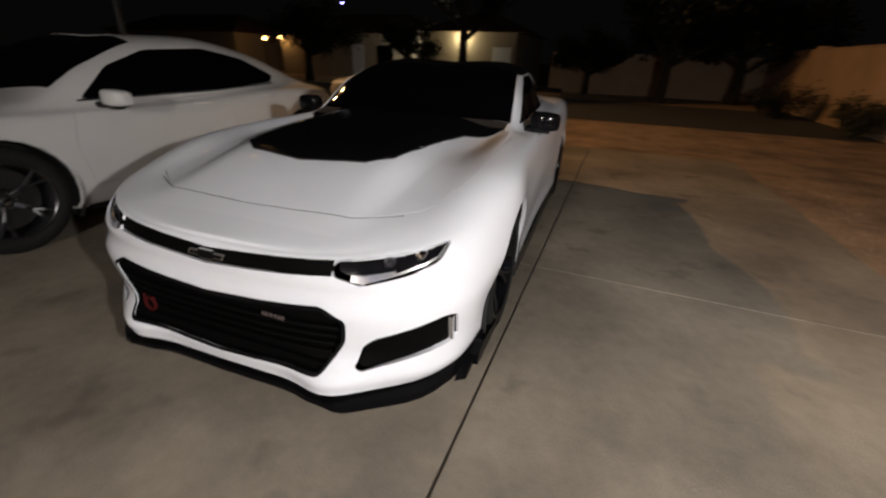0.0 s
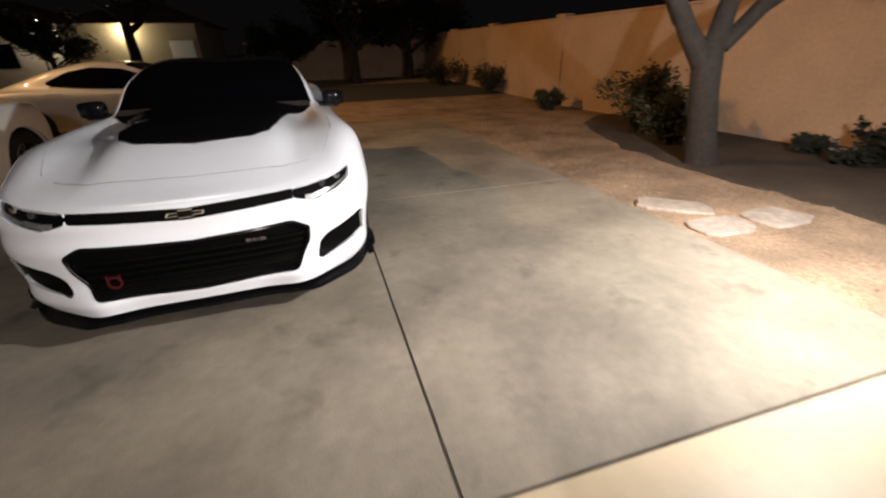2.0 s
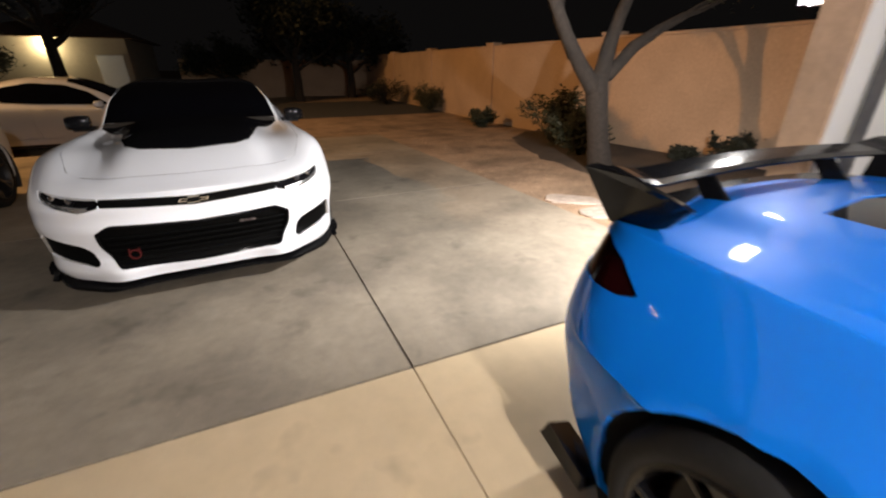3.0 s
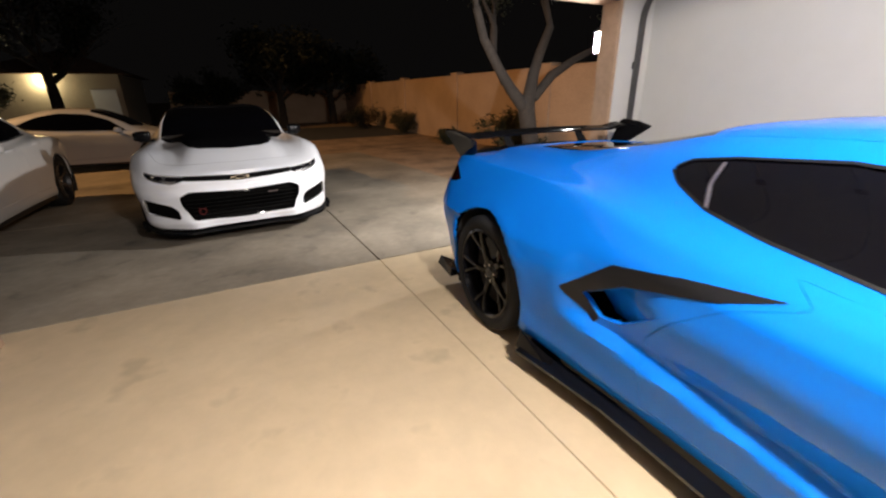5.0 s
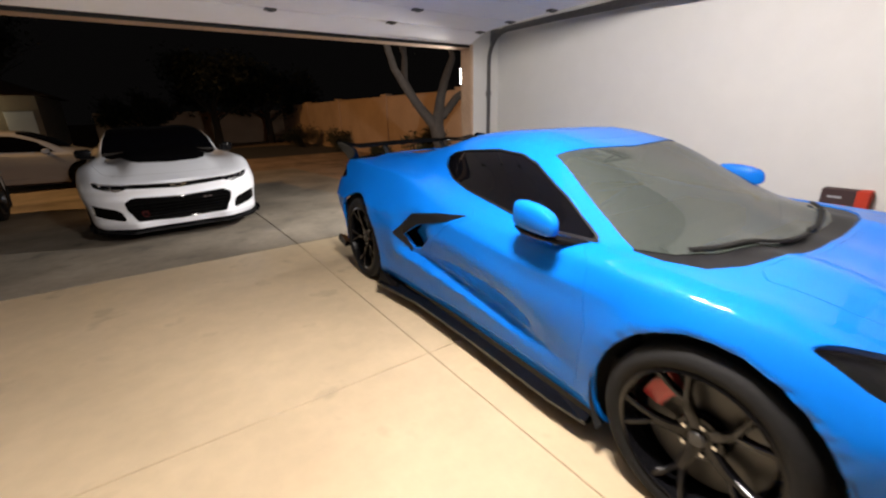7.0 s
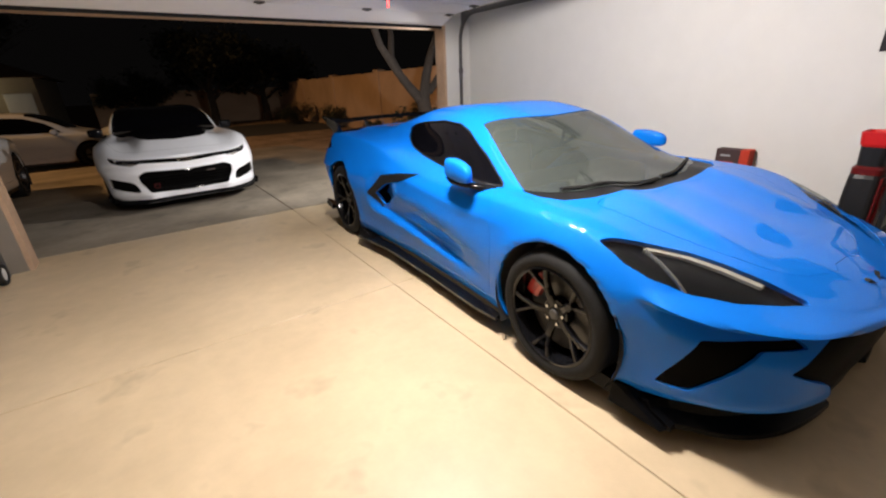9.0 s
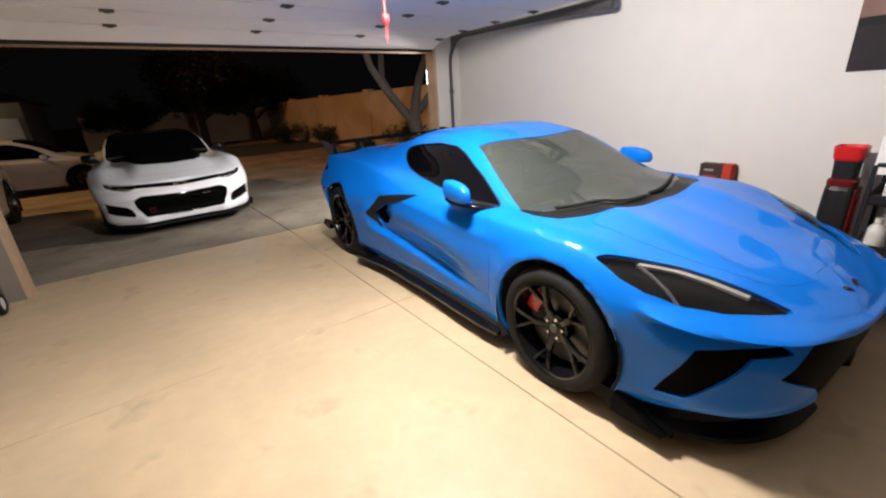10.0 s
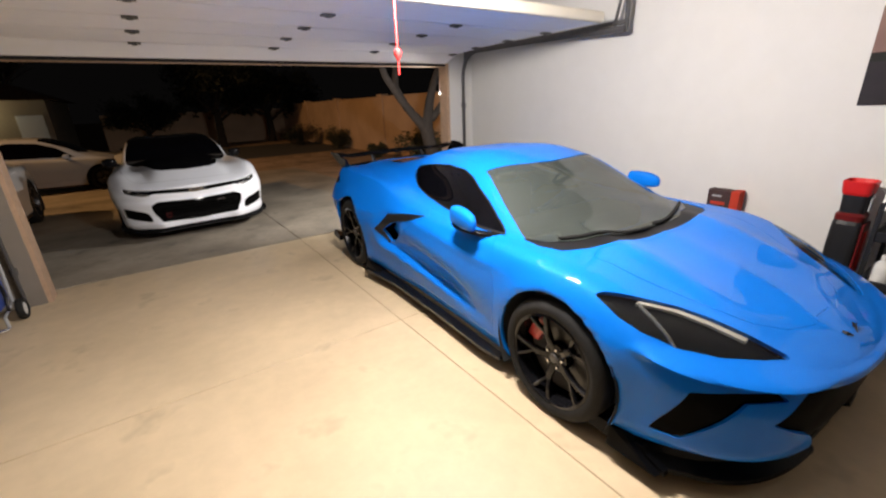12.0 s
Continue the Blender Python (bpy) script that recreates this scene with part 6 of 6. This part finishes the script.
def canister(x, y):
    o = empty("shop_vacuum", pose(x, y, 0), "tall black and red upright canister with red rim", "vacuum")
    def ring(z, rx, ry):
        return oval(20, 0, 0, z, rx * .78, ry * .70, 0, 4.5, "xy")
    part("body", loft([ring(.03, .10, .10), ring(.05, .115, .11), ring(.60, .12, .115), ring(.74, .115, .11), ring(.78, .10, .10)]), "plastic_black", o, smooth=False)
    part("collar", loft([ring(.765, .108, .104), ring(.80, .112, .108), ring(.815, .09, .09)]), "plastic_red_dark", o, "dark red plastic collar")
    part("neck", loft([ring(.81, .085, .085), ring(.94, .095, .095)]), "plastic_black", o)
    part("rim", loft([ring(.93, .095, .095), ring(.945, .106, .106), ring(1.015, .118, .116), ring(1.02, .106, .104), ring(.98, .096, .094)], caps=False), "plastic_red", o, "bright red flared rim")
    part("liner", loft([ring(.97, .096, .094), ring(.99, .099, .097)]), "paper_white", o, "white inside")
    part("side_panel", box(-.075, -.088, .10, .075, -.074, .755, .008), "plastic_red_dark", o, "dark red side panel")
    part("side_stripe", box(-.045, -.097, .26, .03, -.086, .70, .006), "plastic_red", o, "red raised stripe")
    part("neck_label", box(-.03, -.078, .83, .05, -.068, .92, .003), "plastic_grey", o)


canister(2.37, -.53)
tagged(link("paper_sheet", box(2.30, -.98, .86, 2.312, -.66, 1.09, .002), "paper_white"), "white card leaning on the cart bottles", "card")


def carton():
    o = empty("carton", pose(2.45, .30, 0), "tall dark carton with an orange-red end panel", "box")
    part("box", box(.02, -.145, 0, .12, .085, .82, .004), "carton_dark", o)
    part("end_label", box(.018, -.147, .60, .122, -.085, .822, .003), "carton_red", o, "orange-red printed panel")
    part("print_bar", box(.0175, -.05, .70, .0205, .055, .725), "carton_red", o)
    part("print_bar", box(.0175, -.02, .765, .0205, .05, .778), "plastic_grey", o)


carton()


def hand_cart():
    o = empty("pressure_washer", pose(-2.66, 3.38, 0), "wheeled grey and blue utility machine beside the door jamb", "cart")
    part("body", box(-.16, -.16, .16, .10, .12, .52, .04), "plastic_blue", o, "dark blue plastic body", True)
    for x in (-.14, .10):
        part("frame_tube", loft([[(x + .012 * math.cos(a), y + .012 * math.sin(a), z) for a in [2 * math.pi * k / 8 for k in range(8)]] for y, z in ((-.16, .03), (-.16, .12), (.12, .16), (.16, .4), (.2, .78))]), "plastic_grey", o, "", True)
    part("handle", box(-.15, .185, .76, .115, .215, .79, .01), "plastic_grey", o)
    part("front_panel", box(-.15, -.17, .50, .10, .10, .70, .02), "plastic_grey", o)
    for x in (-.20, .15):
        w = new("wheel")
        w.parent = o
        w.matrix_basis = pose(x, .08, .09)
        part("tyre", revolve([(.055, -.022), (.085, -.024), (.09, -.012), (.09, .012), (.085, .024), (.055, .022)], 24), "rubber", w, "", True)
        part("hub", revolve([(0, .018), (.02, .022), (.05, .02), (.056, .016), (.056, -.016), (.05, -.02), (0, -.018)], 20), "plastic_white", w, "white wheel hub", True)
    part("foot_bar", loft([[(x, -.16 + .012 * math.cos(a) - .10 * (1 - abs(x) / .15), .03 + .012 * math.sin(a)) for a in [2 * math.pi * k / 8 for k in range(8)]] for x in (-.15, -.1, -.03, .04, .11)]), "chrome", o, "curved chrome foot bar", True)
    part("hose", loft([[(.12 + .012 * math.cos(a), -.10 + .05 * math.sin(t * 5), .16 + .4 * t + .012 * math.sin(a)) for a in [2 * math.pi * k / 8 for k in range(8)]] for t in [q / 12 for q in range(13)]]), "plastic_black", o, "", True)


hand_cart()


# ---- yard, street and distance ----
mat("bark", (0.026, 0.020, 0.016), 0.95, grain=0.35, scale=18, stain=.2, stain_scale=3, bump=1.0, bump_scale=35)
mat("leaf", (0.028, 0.030, 0.014), 0.6, spread=.0, grain=.3, scale=3)
# leaf colour taken near black, so that crowns read as unlit silhouettes
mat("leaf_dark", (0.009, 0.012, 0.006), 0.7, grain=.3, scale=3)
mat("flagstone", (0.38, 0.32, 0.27), 0.85, grain=0.15, scale=16, stain=.2, stain_scale=4, bump=.5, bump_scale=60)
mat("asphalt", (0.05, 0.05, 0.052), 0.9, grain=.2, scale=60, bump=.4, bump_scale=120)
mat("house_wall", (0.40, 0.34, 0.26), 0.9, grain=.06, scale=8, bump=.3, bump_scale=60)
mat("roof_tile", (0.16, 0.09, 0.06), 0.9, grain=.3, scale=8)
mat("lamp_amber", (0.9, 0.6, 0.3), .4, emit=(1.0, .55, .18), strength=14)
mat("lamp_white", (0.9, 0.9, 0.9), .4, emit=(1.0, .93, .8), strength=25)
mat("lamp_violet", (0.3, 0.3, 0.9), .4, emit=(.35, .3, 1.0), strength=14)


def limb(bm, pts, n=10):
    rings = []
    for i, (p, r) in enumerate(pts):
        p = Vector(p)
        a = Vector(pts[max(0, i - 1)][0])
        c = Vector(pts[min(len(pts) - 1, i + 1)][0])
        t = (c - a).normalized()
        u = t.cross(Vector((0, 1, .01))).normalized()
        v = t.cross(u)
        rings.append([p + (u * math.cos(q) + v * math.sin(q)) * r * (1 + .10 * noise.noise(p * 5 + Vector((q, 0, 0)))) for q in [2 * math.pi * k / n for k in range(n)]])
    return merge(bm, loft(rings))


def twigs(bm, start, way, length, r, depth, rng, ends):
    p, d = Vector(start), Vector(way).normalized()
    pts = [(p.copy(), r)]
    for k in range(4):
        d = (d + Vector((rng.uniform(-.25, .25), rng.uniform(-.25, .25), rng.uniform(-.12, .2)))).normalized()
        p = p + d * length / 4
        pts.append((p.copy(), r * (1 - .16 * (k + 1))))
        if depth <= 1:
            ends.append(p.copy())
    limb(bm, pts, 7 if depth > 1 else 5)
    if depth > 0:
        for k in range(3):
            q, rr = pts[rng.choice((2, 3, 4))]
            w = (d + Vector((rng.uniform(-.9, .9), rng.uniform(-.9, .9), rng.uniform(-.2, .7)))).normalized()
            twigs(bm, q, w, length * rng.uniform(.55, .8), rr * .65, depth - 1, rng, ends)
    else:
        ends.append(p.copy())


def leaves(ends, per, spread, size, rng):
    vs, fs = [], []
    for e in ends:
        for k in range(per):
            c = e + Vector((rng.gauss(0, spread), rng.gauss(0, spread), rng.gauss(0, spread * .8)))
            a = Vector((rng.uniform(-1, 1), rng.uniform(-1, 1), rng.uniform(-.6, .6))).normalized()
            b = a.orthogonal().normalized()
            s = size * rng.uniform(.6, 1.4)
            i = len(vs)
            vs += [c - a * s, c + b * s * .4, c + a * s, c - b * s * .4]
            fs.append((i, i + 1, i + 2, i + 3))
    me = bpy.data.meshes.new("crown")
    me.from_pydata([tuple(v) for v in vs], [], fs)
    b = bmesh.new()
    b.from_mesh(me)
    bpy.data.meshes.remove(me)
    return b


def yard_tree():
    rng = random.Random(4)
    t = empty("desert_tree", pose(4.40, 7.4, -.12), "forked grey-brown tree on the gravel with sparse dark crown", "tree")
    b = bmesh.new()
    limb(b, [((0.06, 0, -.06), .25), ((.02, 0, .06), .19), ((-.08, 0, .45), .155), ((-.20, 0, .9), .15), ((-.27, 0, 1.25), .16), ((-.27, 0, 1.4), .12)], 14)
    ends = []
    main = [([((-.32, 0, 1.2), .125), ((-.62, .0, 1.5), .10), ((-.95, -.05, 1.85), .085), ((-1.30, -.1, 2.3), .07), ((-1.45, -.1, 2.75), .06)], (-.3, -.1, 1)),
            ([((-.22, 0, 1.25), .13), ((-.10, .05, 1.75), .10), ((.05, .1, 2.1), .085), ((.32, .15, 2.6), .07)], (.4, .2, 1)),
            ([((-.10, 0, 1.35), .085), ((.22, -.1, 1.75), .085), ((.62, -.15, 1.98), .07), ((.98, -.2, 2.15), .055)], (.9, -.2, .5)),
            ([((-.75, 0, 1.62), .09), ((-.85, .3, 2.1), .075), ((-.7, .5, 2.6), .06)], (0, .6, 1))]
    for pts, way in main:
        limb(b, pts, 10)
        for k in range(2):
            twigs(b, pts[-1][0], Vector(way) + Vector((rng.uniform(-.5, .5), rng.uniform(-.5, .5), 0)), 1.0, pts[-1][1] * .75, 2, rng, ends)
    part("trunk", b, "bark", t, "rough grey-brown bark", True)
    c = part("crown", leaves(ends, 26, .16, .035, rng), "leaf", t, "sparse small dark green leaves")


def bush(x, y, r, h, seed, label, mt="leaf"):
    rng = random.Random(seed)
    t = empty("shrub", pose(x, y, ground_z(y) - .07), label, "shrub", "shrubs along the garden wall")
    b = bmesh.new()
    ends = []
    for k in range(9):
        a = rng.uniform(0, 6.3)
        twigs(b, (0, 0, 0), (math.cos(a) * .8, math.sin(a) * .8, rng.uniform(.6, 1.4)), h * .75, .018, 1, rng, ends)
    for e in ends:
        e.x, e.y = e.x * r / (h * .8), e.y * r / (h * .8)
    part("stem", b, "bark", t)
    part("foliage", leaves(ends, 16, r * .16, .035 + r * .02, rng), mt, t)


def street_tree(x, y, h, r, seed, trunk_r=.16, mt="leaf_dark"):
    rng = random.Random(seed)
    t = empty("street_tree", pose(x, y, ground_z(y) - .1), "leafy tree at the edge of the drive, night shade put into its leaf colour", "tree", "dark trees beyond the drive")
    b = bmesh.new()
    limb(b, [((0, 0, 0), trunk_r * 1.3), ((.03, 0, h * .2), trunk_r), ((.0, .05, h * .42), trunk_r * .8)], 9)
    ends = []
    for k in range(7):
        a = 2 * math.pi * k / 7 + rng.uniform(-.3, .3)
        twigs(b, (0, .05, h * (.28 + .02 * k)), (math.cos(a), math.sin(a), rng.uniform(.3, 1.1)), h * .32, trunk_r * .45, 2, rng, ends)
    for e in ends:
        e.x *= r / (h * .42)
        e.y *= r / (h * .42)
    part("trunk", b, "bark", t, "", True)
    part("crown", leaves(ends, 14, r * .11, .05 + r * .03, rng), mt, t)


yard_tree()
bush(5.35, 9.7, .55, .95, 1, "loose grey-green shrub beside the tree trunk")
bush(5.05, 8.6, .45, .7, 7, "loose grey-green shrub beside the tree trunk")
bush(5.75, 13.6, .38, .42, 2, "low dark clipped shrub near the wall")
bush(6.1, 18.6, .6, .8, 3, "dark rounded shrub against the wall")
bush(5.6, 22.5, .9, .9, 5, "dark rounded shrub against the wall", "leaf_dark")
bush(6.15, 6.45, .34, .42, 9, "low dark shrub at the foot of the wall", "leaf_dark")
bush(6.25, 7.35, .22, .20, 19, "low dark shrub at the foot of the wall", "leaf_dark")
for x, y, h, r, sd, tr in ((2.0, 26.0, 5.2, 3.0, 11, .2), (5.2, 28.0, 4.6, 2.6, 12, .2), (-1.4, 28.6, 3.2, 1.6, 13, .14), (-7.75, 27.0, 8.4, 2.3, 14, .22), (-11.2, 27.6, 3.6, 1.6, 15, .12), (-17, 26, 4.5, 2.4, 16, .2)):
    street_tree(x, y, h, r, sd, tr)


def flag(x, y, rx, ry, seed, rz):
    rng = random.Random(seed)
    b = bmesh.new()
    pts = []
    n = 9
    for k in range(n):
        a = 2 * math.pi * k / n
        q = rng.uniform(.82, 1.1)
        pts.append((rx * math.copysign(abs(math.cos(a)) ** .6, math.cos(a)) * q, ry * math.copysign(abs(math.sin(a)) ** .6, math.sin(a)) * q))
    rings = [[(u * s, v * s, z) for u, v in pts] for s, z in ((1.0, -.04), (1.02, .018), (.97, .03))]
    m = loft(rings)
    o = link("stepping_stone", m, "flagstone", m=pose(x, y, ground_z(y) - .062, 0, 0, rz))
    return tagged(o, "pale irregular flat stepping stone set in gravel", "stepping stone", "stepping stones")


for k, (x, y, rx, ry, rz) in enumerate(((2.85, 6.22, .35, .17, -38), (2.84, 5.67, .32, .18, 3), (3.45, 5.66, .27, .21, 15))):
    flag(x, y, rx, ry, 30 + k, rz)

def planting_bed():
    b = bmesh.new()
    edge = keyed([(4.0, 4.1), (5.6, 4.02), (6.3, 3.96), (7.8, 4.02), (9.7, 4.55), (11.0, 5.1), (12.0, 6.2)])
    rows = []
    for j in range(41):
        y = 4.0 + .2 * j
        x0 = edge(y) + .10 * noise.noise((y * 1.7, 3, 5))
        rows.append([b.verts.new((x0 + (6.645 - x0) * k / 8, y, ground_z(y) - (.068 if k == 0 else .040) + .012 * noise.noise((x0 * 2 + k, y * 3, 1)))) for k in range(9)])
    for r0, r1 in zip(rows, rows[1:]):
        for k in range(8):
            b.faces.new((r0[k], r0[k + 1], r1[k + 1], r1[k]))
    return b


# darker brown for the band of ground along the garden wall
mat("soil", (0.060, 0.043, 0.030), 0.95, grain=0.4, scale=40, stain=0.35, stain_scale=1.6, bump=0.9, bump_scale=60)
setting("planting_bed", planting_bed(), "soil", "darker band of ground at the foot of the garden wall", "soil", smooth=True)

road = sheet(-120, 120, 18.0, 25.0, 4, 6, -.045)
setting("road", road, "asphalt", "dark asphalt street across the end of the drive", "road")


def pebbles():
    rng = random.Random(8)
    vs, fs = [], []
    for k in range(2600):
        x, y = rng.uniform(2.55, 6.5), 4.2 + rng.random() ** 1.4 * 8
        r = rng.uniform(.006, .018)
        z = ground_z(y) - .056
        i = len(vs)
        a = rng.uniform(0, 3)
        vs += [(x + r * math.cos(a + q), y + r * math.sin(a + q) * .8, z) for q in (0, 1.57, 3.14, 4.71)] + [(x, y, z + r * rng.uniform(.5, .9))]
        fs += [(i + q, i + (q + 1) % 4, i + 4) for q in range(4)]
    me = bpy.data.meshes.new("pebbles")
    me.from_pydata(vs, [], fs)
    me.materials.append(MATS["gravel"])
    tagged(new("pebbles", me), "loose brown gravel pebbles on the yard", "gravel", kind="stuff")


pebbles()


def house(x0, x1, y, h, roof_h, openings, label):
    o = empty("house", pose(0, 0, -.3), label, "house", "houses across the street")
    part("wall", box(x0, y, 0, x1, y + 8, h), "house_wall", o)
    r = bmesh.new()
    a = [r.verts.new(q) for q in ((x0 - .5, y - .5, h), (x1 + .5, y - .5, h), (x1 + .5, y + 8.5, h), (x0 - .5, y + 8.5, h), (x0 + 3, y + 4, h + roof_h), (x1 - 3, y + 4, h + roof_h))]
    for f in ((0, 1, 5, 4), (1, 2, 5), (2, 3, 4, 5), (3, 0, 4), (3, 2, 1, 0)):
        r.faces.new([a[q] for q in f])
    part("roof", r, "roof_tile", o, "brown tiled hip roof")
    for kind, ox, oz, w, hh in openings:
        ob = part(kind, box(ox - w / 2, y - .04, oz, ox + w / 2, y - .003, oz + hh, .01), "door_white" if "door" in kind else "glass_dark", o)
        part("frame", box(ox - w / 2 - .08, y - .06, oz + hh, ox + w / 2 + .08, y - .004, oz + hh + .08), "house_wall", ob)
    return o


house(-11.5, -5.6, 30.0, 2.9, 1.5, (("garage_door", -6.4, 0.05, 1.1, 2.1),), "single-storey house with a porch-lit cream wall")
house(-24, -12.3, 31.6, 2.8, 1.5, (("window", -15, 1.0, 1.2, 1.1), ("front_door", -17.2, .05, .95, 2.05)), "single-storey dark house across the street")
house(-46, -30, 33.0, 2.8, 1.6, (("window", -34, 1.0, 1.4, 1.1), ("window", -39, 1.0, 1.4, 1.1)), "single-storey dark house across the street")


def globe(name, x, y, z, r, mt, label, pole=True):
    o = empty(name, pose(x, y, ground_z(y) - .1), label, "lamp", "distant lamps")
    g = revolve([(0, -r), (r * .7, -r * .7), (r, 0), (r * .7, r * .7), (0, r)], 14)
    bmesh.ops.translate(g, vec=(0, 0, z), verts=g.verts)
    q = part("globe", g, mt, o, "glowing globe", True)
    q.visible_shadow = False
    if pole:
        part("pole", loft([oval(8, 0, 0, zz, .05, .05, 0, 2, "xy") for zz in (0, z * .5, z - r)]), "steel_dark", o, "", True)


def street_lamp(x, y, h):
    o = empty("street_lamp", pose(x, y, ground_z(y) - .1), "tall grey street lamp with an amber head", "street lamp")
    part("pole", loft([oval(10, 0, 0, z, r, r, 0, 2, "xy") for z, r in ((0, .10), (h * .5, .08), (h + .35, .06))]), "steel_grey", o, "", True)
    part("arm", box(-.02, -.03, h + .28, .5, .03, h + .34, .01), "steel_grey", o)
    part("head", box(.35, -.14, h + .22, .85, .14, h + .34, .03), "steel_grey", o)
    q = part("lens", box(.40, -.1, h + .19, .80, .1, h + .222, .01), "lamp_amber", o, "glowing amber lens")
    q.visible_shadow = False


street_lamp(-13.1, 13.2, 9.22)
globe("porch_lamp", -26.5, 32.7, 2.45, .16, "lamp_amber", "amber porch lamp on the dark house", True)
globe("porch_lamp", -23.6, 31.2, 2.55, .22, "lamp_amber", "amber porch lamp on the dark house", True)
globe("porch_lamp", -13.0, 31.0, 2.4, .12, "lamp_white", "white porch lamp beside the house", True)
globe("porch_lamp", -12.3, 30.2, 3.1, .08, "lamp_white", "white porch lamp beside the house", True)
globe("mast_light", -24.0, 40.0, 5.6, .10, "lamp_violet", "small violet light on a mast", True)
